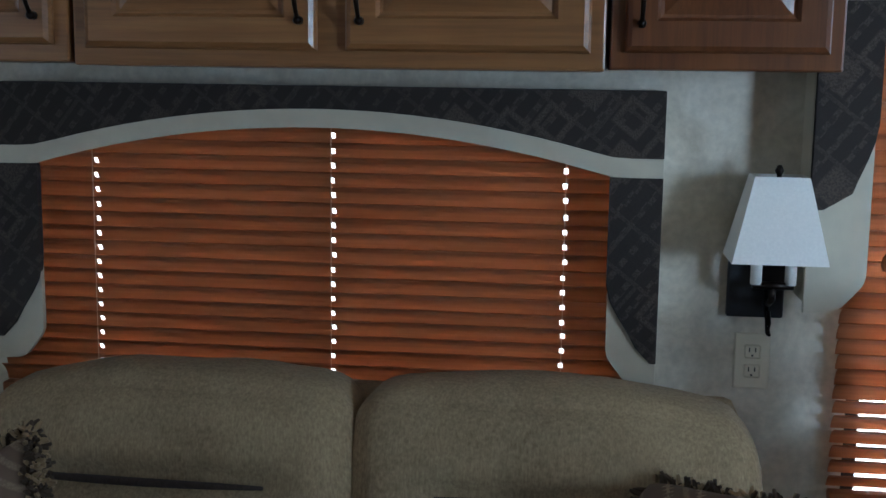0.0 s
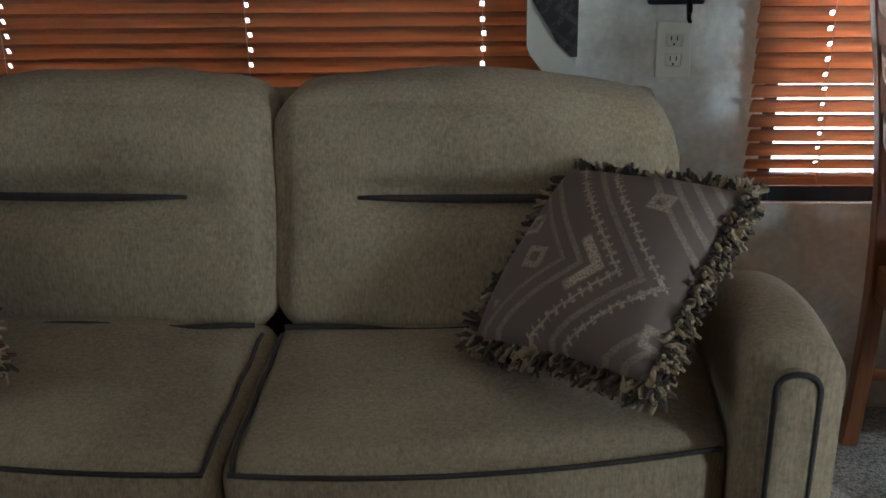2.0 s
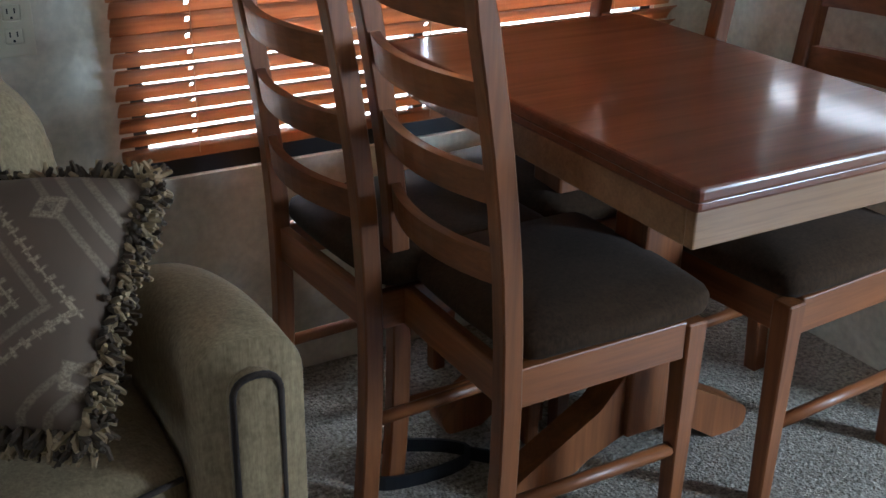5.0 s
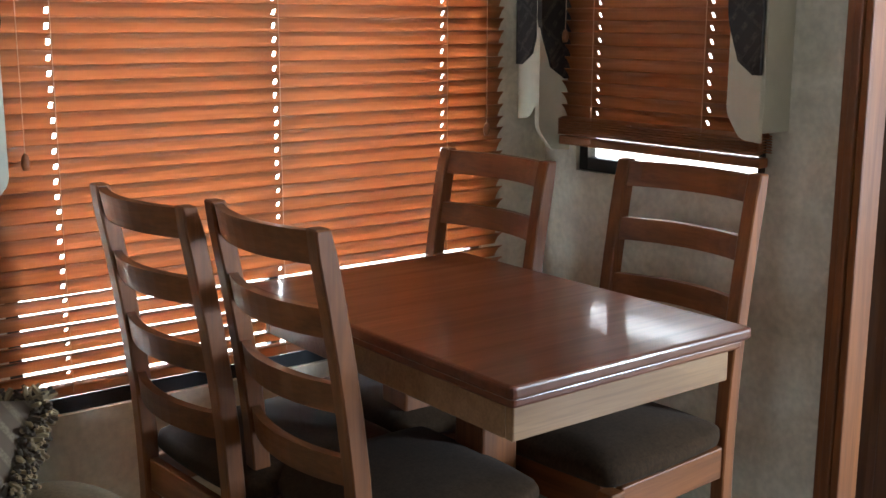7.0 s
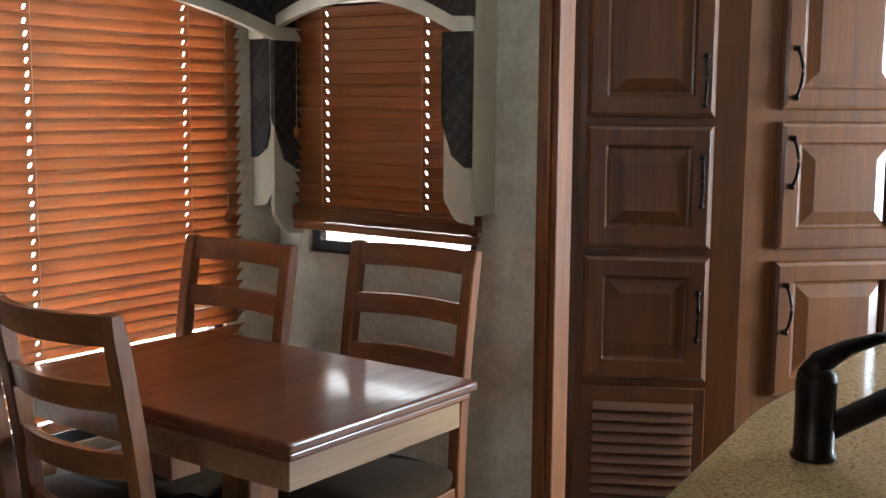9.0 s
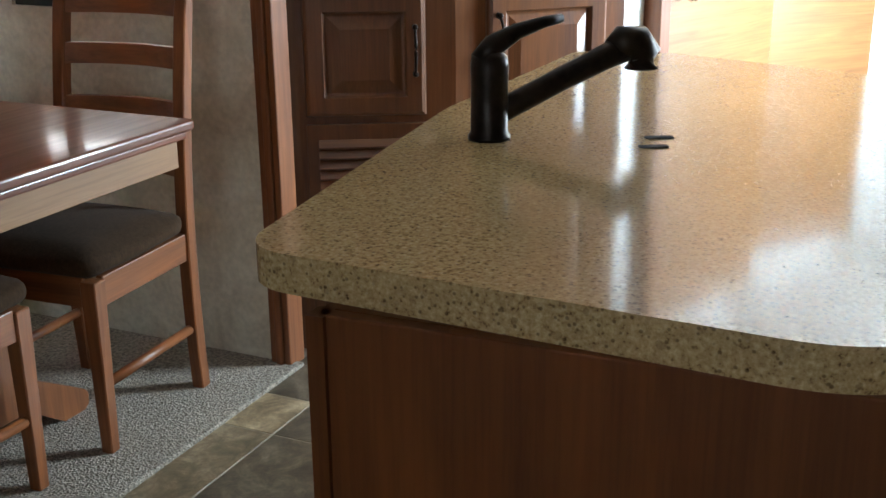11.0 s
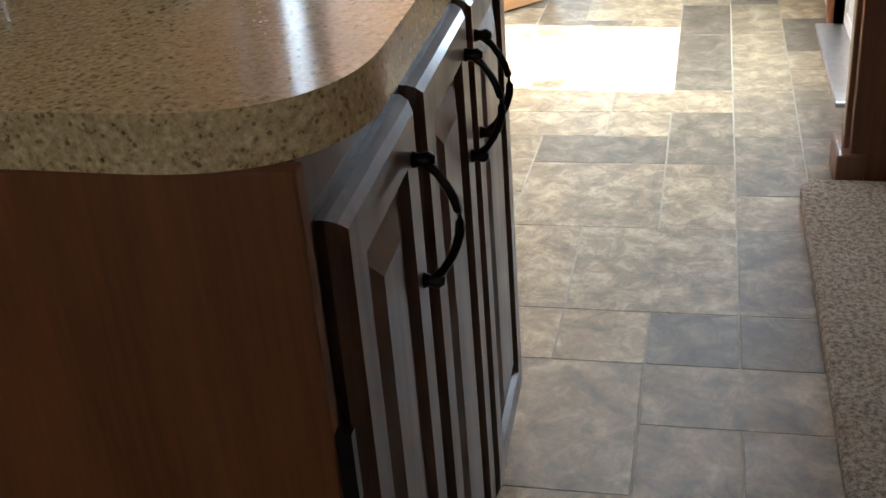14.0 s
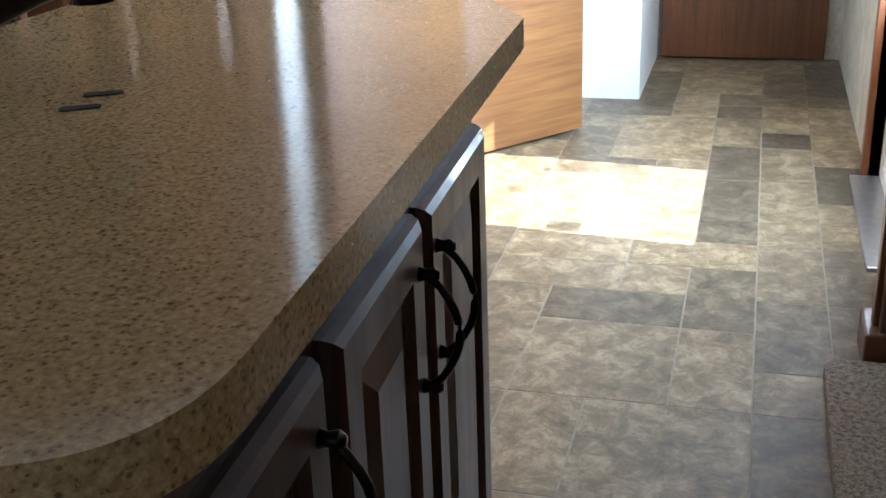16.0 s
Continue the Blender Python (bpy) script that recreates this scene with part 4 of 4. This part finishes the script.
        def slope(p):
            k = min(1, max(0, (p.y - ym) / 0.55))
            return Vector((p.x, p.y, p.z + (0.03 * k - 0.20 * k * k) * (p.z / ARM_Z) ** 2))
        bm = bmesh.new()
        rows = []
        for i in range(15):
            y = ym + (0.62) * i / 14
            rows.append([bm.verts.new(slope(Vector((x, y, z))) + Vector((0, 0, 0.004 * noise.noise(Vector((x * 5, y * 6, z * 5)))))) for x, z in prof])
        for a, b in zip(rows, rows[1:]):
            for k in range(len(prof)):
                bm.faces.new((a[k], a[(k + 1) % len(prof)], b[(k + 1) % len(prof)], b[k]))
        bm.faces.new(rows[0][::-1])
        bm.faces.new(rows[-1])
        part("arm", bm, M_SOFA, root, "", True)
        g = 0.035
        fp = rounded([(xa + g, 0.06), (xb - g, 0.06), (xb - g, ARM_Z - g), (xa + g, ARM_Z - g)], [0.005, 0.005, 0.035, 0.035], 6)
        part("arm_front", prism(bmesh.new(), fp, ym - 0.022, ym + 0.004, 1, 0.008), M_SOFA, root, "", True)
        part("arm_piping", tube(bmesh.new(), [(x, ym - 0.021, z) for x, z in fp], 0.004, 6, True), M_PIPING, root, "dark brown piping", True)
    return root

sofa()
throw_pillow("throw_pillow", pose(*PILLOW_1), 0.32, "brown figured throw pillow with tan fringe on the sofa")
throw_pillow("throw_pillow", pose(*PILLOW_2), 0.33, "brown figured throw pillow with fringe, by the far arm")

# ---------------------------------------------------------------- wall lamp and outlet
def wall_lamp(x, z):
    root = thing("wall_lamp", pose(x, 0, z), "wall sconce with white square shade and black arm, unlit", "wall lamp")
    part("back_plate", boxed(-0.055, 0.055, -0.018, 0, 0.0, 0.145, 0.004), M_BLACK, root)
    part("arm", tube(bmesh.new(), [(0.02, -0.018, 0.06), (0.02, -0.05, 0.035), (0.02, -0.085, 0.05), (0.02, -0.09, 0.075)], 0.007, 8), M_BRONZE, root, "", True)
    part("scroll", tube(bmesh.new(), [(0.02, -0.03, 0.03), (0.02, -0.06, -0.02), (0.02, -0.075, -0.022), (0.02, -0.07, 0.0), (0.02, -0.055, 0.02)], 0.0045, 6), M_BRONZE, root, "", True)
    part("cross_bar", tube(bmesh.new(), [(-0.018, -0.09, 0.078), (0.058, -0.09, 0.078)], 0.008, 8), M_BRONZE, root, "", True)
    for dx in (-0.012, 0.052):
        part("candle_sleeve", lathe(bmesh.new(), [(0.011, 0), (0.011, 0.075)], 12, (dx, -0.09, 0.08)), M_SHADE, root, "white candle sleeve", True)
    bm = bmesh.new()
    c, (b, t) = (0.02, -0.09), ((0.088, 0.07), (0.05, 0.04))
    for off in (0.0, 0.0025):
        lo = [bm.verts.new((c[0] + i * (b[0] - off), c[1] + j * (b[1] - off), 0.128)) for i, j in ((-1, -1), (1, -1), (1, 1), (-1, 1))]
        hi = [bm.verts.new((c[0] + i * (t[0] - off), c[1] + j * (t[1] - off), 0.288)) for i, j in ((-1, -1), (1, -1), (1, 1), (-1, 1))]
        for k in range(4):
            bm.faces.new((lo[k], lo[(k + 1) % 4], hi[(k + 1) % 4], hi[k]))
    part("shade", bm, M_SHADE, root, "white linen shade")
    part("finial", lathe(bmesh.new(), [(0.003, 0.268), (0.005, 0.290), (0.009, 0.297), (0.004, 0.308)], 10, (0.02, -0.09, 0)), M_BRONZE, root, "", True)
    part("cross_wire", tube(bmesh.new(), [(-0.028, -0.09, 0.28), (0.068, -0.09, 0.28)], 0.002, 5), M_BRONZE, root)

wall_lamp(*LAMP)

def outlet(x, z):
    root = thing("wall_outlet", pose(x, 0, z), "ivory duplex outlet plate on the wall", "outlet")
    part("plate", boxed(-0.035, 0.035, -0.006, 0, -0.057, 0.057, 0.003), M_IVORY, root)
    for dz in (-0.02, 0.02):
        part("socket", boxed(-0.016, 0.016, -0.008, -0.005, dz - 0.014, dz + 0.014, 0.004), M_IVORY, root)
        for dx in (-0.006, 0.006):
            part("slot", boxed(dx - 0.0012, dx + 0.0012, -0.0086, -0.0078, dz - 0.001, dz + 0.008), M_BLACK, root)
        part("slot", boxed(-0.002, 0.002, -0.0086, -0.0078, dz - 0.010, dz - 0.006), M_BLACK, root)

outlet(*OUTLET)

# ---------------------------------------------------------------- cupboards over the sofa
def wall_cupboard(x0, x1, doors, depth, z0, mat, label, handles):
    root = thing("wall_cupboard", pose(x0, 0, z0), label, "cupboard")
    w, h = x1 - x0, H - z0 - 0.002
    part("body", boxed(0, w, -depth, 0, 0, h, 0.004), mat, root)
    dw = (w - 0.05 - 0.05 * (doors - 1)) / doors
    for i in range(doors):
        c = 0.025 + dw / 2 + i * (dw + 0.05)
        cabinet_door(root, pose(c, -depth - 0.0005, 0.03), dw, h - 0.06, handles[i], mat, (0.05, 0.15))
    return root

for x0, x1, nd, dep, z0, mat, lab, hs in CUPBOARDS:
    wall_cupboard(x0, x1, nd, dep, z0, M_MAPLE if mat == "maple" else M_CHERRY, lab, hs)

# ---------------------------------------------------------------- dinette
def dining_table():
    x0, x1, y0, y1 = TABLE
    root = thing("dining_table", pose((x0 + x1) / 2, (y0 + y1) / 2, 0), "glossy reddish-brown wooden dining table with pedestal foot", "table")
    w, d = (x1 - x0) / 2, (y1 - y0) / 2
    top = TABLE_Z
    part("tabletop", prism(bmesh.new(), rounded([(-w, -d), (w, -d), (w, d), (-w, d)], 0.012, 3), top - 0.024, top, 2, 0.007, 3), M_TABLE, root, "glossy dark red-brown top")
    part("edge_moulding", prism(bmesh.new(), rounded([(-w + 0.012, -d + 0.012), (w - 0.012, -d + 0.012), (w - 0.012, d - 0.012), (-w + 0.012, d - 0.012)], 0.01, 3), top - 0.042, top - 0.024, 2, 0.005, 2), M_TABLE, root)
    a, b = w - 0.03, d - 0.03
    for x_0, x_1, y_0, y_1 in ((-a, a, -b, -b + 0.02), (-a, a, b - 0.02, b), (-a, -a + 0.02, -b + 0.02, b - 0.02), (a - 0.02, a, -b + 0.02, b - 0.02)):
        part("apron", boxed(x_0, x_1, y_0, y_1, top - 0.105, top - 0.042, 0.003), M_APRON, root, "lighter brown apron")
    for y_ in (-0.02, 0.24):
        part("pedestal_post", boxed(-0.045, 0.045, y_ - 0.045, y_ + 0.045, 0.09, top - 0.105, 0.006), M_OAK, root)
    part("crosspiece", boxed(-0.03, 0.03, 0.025, 0.195, 0.12, 0.2, 0.004), M_OAK, root)
    for y_ in (-0.02, 0.24):
        for s in (-1, 1):
            foot = rounded([(0.03 * s, 0.09), (0.03 * s, 0.24), (0.10 * s, 0.16), (0.25 * s, 0.075), (0.29 * s, 0.05), (0.27 * s, 0.006), (0.2 * s, 0.006), (0.12 * s, 0.06)], [0, 0, 0.05, 0.05, 0.03, 0.02, 0.02, 0.04], 5)
            part("scroll_foot", prism(bmesh.new(), foot, y_ - 0.03, y_ + 0.03, 1, 0.005), M_OAK, root)

dining_table()
for k, (x, y, turn) in enumerate(CHAIRS):
    if k == 0:
        first_chair = dining_chair("dining_chair", pose(x, y, 0.004, 0, 0, turn), "ladder-back wooden dining chair with dark seat pad", "chairs round the table")
    else:
        copy_thing(first_chair, pose(x, y, 0.004, 0, 0, turn))
strap = thing("strap", pose(*STRAP), "black tie-down strap lying in a loop on the carpet", "strap")
bm = bmesh.new()
loop = [Vector((0.10 * math.cos(a) + 0.03 * math.cos(2 * a), 0.06 * math.sin(a), 0.006)) for a in (2 * math.pi * i / 28 for i in range(29))] + [Vector((0.13 + 0.02 * i, -0.012 * i, 0.006)) for i in range(1, 9)]
rows_ = []
for k, p in enumerate(loop):
    d_ = loop[min(k + 1, len(loop) - 1)] - loop[max(k - 1, 0)]
    n_ = d_.cross((0, 0, 1)).normalized() * 0.003
    rows_.append([bm.verts.new(v) for v in (p - n_, p + n_, p + n_ + Vector((0, 0, 0.028)), p - n_ + Vector((0, 0, 0.028)))])
for a, b in zip(rows_, rows_[1:]):
    for k in range(4):
        bm.faces.new((a[k], a[(k + 1) % 4], b[(k + 1) % 4], b[k]))
part("webbing", bm, M_BLACK, strap)

def pendant():
    root = thing("pendant_lamp", pose(*PENDANT), "dark bronze ceiling lamp with opal glass bowls over the table, unlit", "lamp")
    top = H - PENDANT[2] - 0.002
    part("rod", tube(bmesh.new(), [(0, 0, 0.2), (0, 0, top - 0.02)], 0.008, 8), M_BRONZE, root, "", True)
    part("canopy", lathe(bmesh.new(), [(0.06, top - 0.025), (0.065, top - 0.01), (0.065, top)], 20), M_BRONZE, root, "", True)
    part("bowl", lathe(bmesh.new(), [(0.005, 0), (0.05, 0.006), (0.10, 0.03), (0.14, 0.075), (0.155, 0.11), (0.15, 0.112), (0.13, 0.075), (0.09, 0.035), (0.005, 0.01)], 28, cap=False), M_FROST, root, "white opal glass bowl", True)
    for a in range(3):
        c, s = math.cos(a * 2.1), math.sin(a * 2.1)
        part("stem", tube(bmesh.new(), [(0.148 * c, 0.148 * s, 0.11), (0.09 * c, 0.09 * s, 0.17), (0, 0, 0.21)], 0.004, 6), M_BRONZE, root, "", True)

pendant()

# ---------------------------------------------------------------- island
def island():
    root = thing("kitchen_island", pose(ISLE[0], ISLE[2], 0, 0, 0, 2.5) @ pose(-ISLE[0], -ISLE[2], 0), "cherry kitchen island cabinet with raised-panel doors", "island")
    x0, x1, y0, y1 = ISLE
    z = ISLE_Z
    part("end_panel", boxed(x0, x0 + 0.018, y0, y1, 0.0, z, 0.002), M_PANEL, root, "plain reddish-brown end panel")
    part("corner_strip", boxed(x0 - 0.006, x0 + 0.02, y1 - 0.012, y1 + 0.006, 0.0, z), M_PANEL, root)
    part("body", boxed(x0 + 0.018, x1, y0 + 0.022, y1, 0.095, z), M_PANEL, root)
    part("toe_kick", boxed(x0 + 0.018, x1 - 0.01, y0 + 0.085, y1 - 0.01, 0.0, 0.095), M_CHERRY_SHADED, root, "dark recessed toe kick")
    part("face_frame", boxed(x0 + 0.018, x1, y0 + 0.012, y0 + 0.022, 0.095, z, 0.002), M_CHERRY_SHADED, root)
    part("face_rail", boxed(x0 + 0.018, x1, y0 + 0.006, y0 + 0.012, z - 0.045, z, 0.002), M_CHERRY_SHADED, root)
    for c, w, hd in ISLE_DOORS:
        cabinet_door(root, pose(c, y0 + 0.0115, 0.11), w, z - 0.11 - 0.06, hd, M_CHERRY_SHADED, ISLE_HANDLE, 0.05)
    part("hinge", boxed(x0 + 0.004, x0 + 0.014, y0 - 0.012, y0, z - 0.26, z - 0.20), M_BRONZE, root)
    cz = z + 0.04
    tagged(part("countertop", prism(bmesh.new(), rounded(COUNTER, COUNTER_R, 22), z, cz, 2, 0.0155, 6), M_STONE), "speckled tan polished stone worktop on the island", "countertop")

    fx, fy, turn = FAUCET
    f = thing("faucet", pose(fx, fy, cz, 0, 0, turn), "oil-rubbed bronze pull-out kitchen faucet on the worktop", "faucet")
    part("body", lathe(bmesh.new(), [(0.029, 0), (0.029, 0.005), (0.0255, 0.010), (0.025, 0.07), (0.026, 0.098), (0.024, 0.111), (0.015, 0.118)], 24), M_BRONZE, f, "", True)
    part("lever", tube(bmesh.new(), [(-0.012, 0, 0.104), (0.005, 0, 0.124), (0.04, 0, 0.141), (0.08, 0, 0.151), (0.108, 0, 0.155)], [0.017, 0.016, 0.011, 0.008, 0.006], 10), M_BRONZE, f, "", True)
    part("spout", tube(bmesh.new(), [(0.0, 0, 0.03), (0.045, 0, 0.047), (0.105, 0, 0.071), (0.175, 0, 0.097), (0.205, 0, 0.108)], [0.017, 0.0165, 0.0165, 0.0175, 0.020], 14), M_BRONZE, f, "", True)
    part("spray_head", tube(bmesh.new(), [(0.190, 0, 0.106), (0.203, 0, 0.115), (0.226, 0, 0.113), (0.236, 0, 0.099), (0.236, 0, 0.078)], [0.018, 0.024, 0.027, 0.027, 0.024], 16), M_BRONZE, f, "", True)
    for k, (hx, hy) in enumerate(HOLES):
        h = thing("cover_slot", pose(hx, hy, cz + 0.0012, 0, 0, -62), "small dark slot in the stone worktop", "slot", "slots in the worktop")
        # Nothing is cut: a dark plate on the stone paints the hole's shade.
        part("recess", prism(bmesh.new(), rounded([(-0.020, -0.008), (0.020, -0.008), (0.020, 0.008), (-0.020, 0.008)], 0.007, 5), -0.0004, 0.0004), M_HOLE, h)

island()

# ---------------------------------------------------------------- pantry and doors beyond
def pantry():
    root = thing("pantry_cabinet", pose(0, 0, 0), "tall reddish-brown pantry with raised-panel doors on two faces", "cabinet")
    p0, p1, p2 = (Vector(p) for p in PANTRY)
    back = [tuple(p0), tuple(p1), tuple(p2), (p2.x + 0.05, SL_Y - 0.002), (p0.x + 0.0, SL_Y - 0.002)]
    part("body", prism(bmesh.new(), back, 0, H - 0.002), M_CHERRY, root)
    for (a, b), doors in (((p0, p1), PANTRY_D1), ((p1, p2), PANTRY_D2)):
        e = (b - a)
        ang = math.degrees(math.atan2(e.y, e.x))
        n = Vector((e.y, -e.x)).normalized() * 0.0008
        for u, w, z0, h, hd, hz in doors:
            c = a + e.normalized() * u + n
            cabinet_door(root, pose(c.x, c.y, z0, 0, 0, ang), w, h, hd, M_CHERRY, hz, 0.05)
    e = (p1 - p0)
    ang = math.degrees(math.atan2(e.y, e.x))
    u, w, z0, z1 = LOUVRE
    c = p0 + e.normalized() * u
    lv = part("louvre_panel", boxed(-w / 2, w / 2, -0.018, -0.001, z0, z1, 0.002), M_CHERRY, root)
    lv.matrix_basis = pose(c.x, c.y, 0, 0, 0, ang)
    n = int((z1 - z0 - 0.06) / 0.028)
    for i in range(n):
        s = part("louvre_slat", boxed(-w / 2 + 0.03, w / 2 - 0.03, -0.006, 0.006, -0.012, 0.012, 0.002), M_CHERRY_H, lv)
        s.matrix_basis = pose(0, -0.022, z0 + 0.04 + i * 0.028, -35)

pantry()

def inner_door(name, a, b, label, knob_u, mat, trim=True):
    a, b = Vector(a), Vector(b)
    e = b - a
    ang = math.degrees(math.atan2(e.y, e.x))
    root = tagged(thing(name, pose(a.x, a.y, 0, 0, 0, ang), label, "door"), kind="structure")
    w = e.length
    part("door_leaf", boxed(0, w, 0, 0.035, 0.012, DOOR_H, 0.003), mat, root)
    bm = lathe(bmesh.new(), [(0.026, 0), (0.026, 0.006), (0.010, 0.012), (0.010, 0.03), (0.02, 0.036), (0.026, 0.05), (0.022, 0.062), (0.008, 0.066)], 18)
    k = part("door_knob", bm, M_CHROME, root, "satin nickel knob", True)
    k.matrix_basis = pose(knob_u * w, 0, KNOB_Z, 90)
    if trim:
        part("casing", boxed(-0.055, -0.004, -0.012, 0.05, 0, DOOR_H + 0.05, 0.003), M_OAK, root, "wooden door casing")
    return root

inner_door("door_1", *BATH_DOOR, "sunlit honey-coloured wooden door beyond the island", 0.07, M_MAPLE)
inner_door("door_3", *CLOSET_DOOR, "sunlit honey-coloured wooden door in the hallway", 0.09, M_MAPLE)
inner_door("door_2", *END_DOOR, "dark wooden door at the end of the hallway", 0.9, M_CHERRY, False)
structure("wall_hall", prism(bmesh.new(), HALL_WALL, 0, H - 0.002), M_WHITE)

# ---------------------------------------------------------------- entry side
structure("door_frame", box(box(bmesh.new(), d0 - 0.05, d0, Y_S - T - 0.01, Y_S + 0.03, 0, dz + 0.05, 0.003), d1, d1 + 0.05, Y_S - T - 0.01, Y_S + 0.02, 0, dz + 0.05, 0.003), M_OAK)
thr = tagged(structure("threshold", boxed(d0, d1, Y_S - T - 0.02, Y_S + 0.055, -0.003, 0.012, 0.004), M_STEEL), "satin metal threshold plate at the entry door", "threshold")
for x_0, x_1 in ((1.95, 2.82), (2.84, 3.70)):
    root = thing("drawer_chest", pose(x_0, -3.185, 0), "reddish-brown built-in drawer unit by the entry", "drawers", "drawer units")
    part("body", boxed(0, x_1 - x_0, -0.40, 0, 0.004, 0.95, 0.003), M_CHERRY, root)
    for z_0, z_1 in ((0.06, 0.30), (0.315, 0.60), (0.615, 0.90)):
        dr = part("drawer_front", boxed(0.03, x_1 - x_0 - 0.03, 0.0005, 0.02, z_0, z_1, 0.005), M_CHERRY_H, root)
        pts = [((x_1 - x_0) / 2 + 0.05 * math.cos(a), 0.02 + 0.03 * math.sin(a), (z_0 + z_1) / 2) for a in (math.pi * i / 10 for i in range(11))]
        part("handle", tube(bmesh.new(), pts, 0.005, 8), M_BRONZE, dr, "dark bronze bow handle", True)
structure("carpet_strip", prism(bmesh.new(), rounded([(1.95, -3.30), (3.715, -3.30), (3.715, -2.975), (1.95, -2.975)], [0, 0, 0.04, 0], 5), -0.003, 0.030, 2, 0.012, 3), M_CARPET)
bm = bmesh.new()
for k, (u0, u1, o) in enumerate(((0, 0.035, 0.0), (0.035, 0.075, 0.012), (0.075, 0.12, 0.0))):
    box(bm, 3.742 + u0, 3.742 + u1, -3.60, -3.085 + o, 0, H - 0.002, 0.004)
structure("trim_post", bm, M_CHERRY)
structure("trim_base", boxed(3.728, 3.876, -3.12, -3.055, 0, 0.085, 0.006), M_CHERRY)
structure("wall_slide_south", boxed(X_W, 3.93, -3.90, -3.84, 0, H), M_WALL)

# screen door: white lower panel, dark rails
sd = tagged(thing("screen_door", pose(d0, Y_S - 0.05, 0), "aluminium screen door with white lower panel and black latch, closed", "door"), "", "door")
wd = d1 - d0
part("lower_panel", boxed(0.05, wd - 0.05, -0.008, 0.008, 0.06, 0.50, 0.002), M_WHITE, sd)
for x_0, x_1, z_0, z_1 in ((0, 0.05, 0.014, dz - 0.005), (wd - 0.05, wd, 0.014, dz - 0.005), (0.05, wd - 0.05, 0.014, 0.06), (0.05, wd - 0.05, 0.50, 0.54), (0.05, wd - 0.05, dz - 0.06, dz - 0.005)):
    part("rail", boxed(x_0, x_1, -0.015, 0.015, z_0, z_1, 0.003), M_WHITE, sd)
part("latch", boxed(0.06, 0.14, 0.012, 0.05, 0.86, 0.94, 0.01), M_BLACK, sd, "black latch")

# ---------------------------------------------------------------- vinyl pieces of the floor
fl = bpy.data.objects["floor"]
UX, UY, OX, OY = 0.187, 0.17, 3.49, -2.66
cells, meshes, rng = set(), {}, random.Random(11)
FIXED = [(-2, -1, 2, 2), (0, -1, 2, 1), (0, 0, 2, 2), (-3, 0, 1, 1), (-3, -1, 1, 1), (-2, -2, 2, 1), (-5, 0, 2, 2), (-4, -2, 1, 2), (2, -1, 2, 1), (3, -2, 2, 1), (0, -2, 1, 1), (1, -2, 2, 1)]


def lay(i, j, a, b):
    for p in range(a):
        for q in range(b):
            cells.add((i + p, j + q))
    key = (a, b)
    if key not in meshes:
        g = 0.0014
        bm = bmesh.new()
        box(bm, g, a * UX - g, g, b * UY - g, -0.0018, 0.0)
        top = [v for v in bm.verts if v.co.z > -0.0005]
        for v in top:
            v.co.x += 0.0012 if v.co.x < a * UX / 2 else -0.0012
            v.co.y += 0.0012 if v.co.y < b * UY / 2 else -0.0012
        me = bpy.data.meshes.new("tile")
        bmesh.ops.recalc_face_normals(bm, faces=bm.faces)
        bm.to_mesh(me)
        bm.free()
        me.materials.append(M_TILE)
        meshes[key] = me
    ob = new("tile", meshes[key])
    ob.parent = fl
    ob.location = (OX + i * UX, OY + j * UY, 0)


for f_ in FIXED:
    lay(*f_)
for i in range(-12, 18):
    for j in range(-3, 10):
        if (i, j) in cells:
            continue
        if OX + i * UX < 3.75 and OY + (j + 1) * UY < -3.0:
            continue
        if OY + j * UY > SL_Y - 0.1 or (OX + (i + 2) * UX > 4.2 and OY + j * UY > -1.5):
            continue
        if 1.95 < OX + i * UX < 2.5 and -2.4 < OY + j * UY < -2.1:
            continue
        opts = [(2, 2), (2, 1), (1, 2), (1, 1), (2, 1), (1, 1)]
        rng.shuffle(opts)
        for a, b in opts + [(1, 1)]:
            if all((i + p, j + q) not in cells and OY + (j + q) * UY < SL_Y - 0.1 for p in range(a) for q in range(b)):
                lay(i, j, a, b)
                break
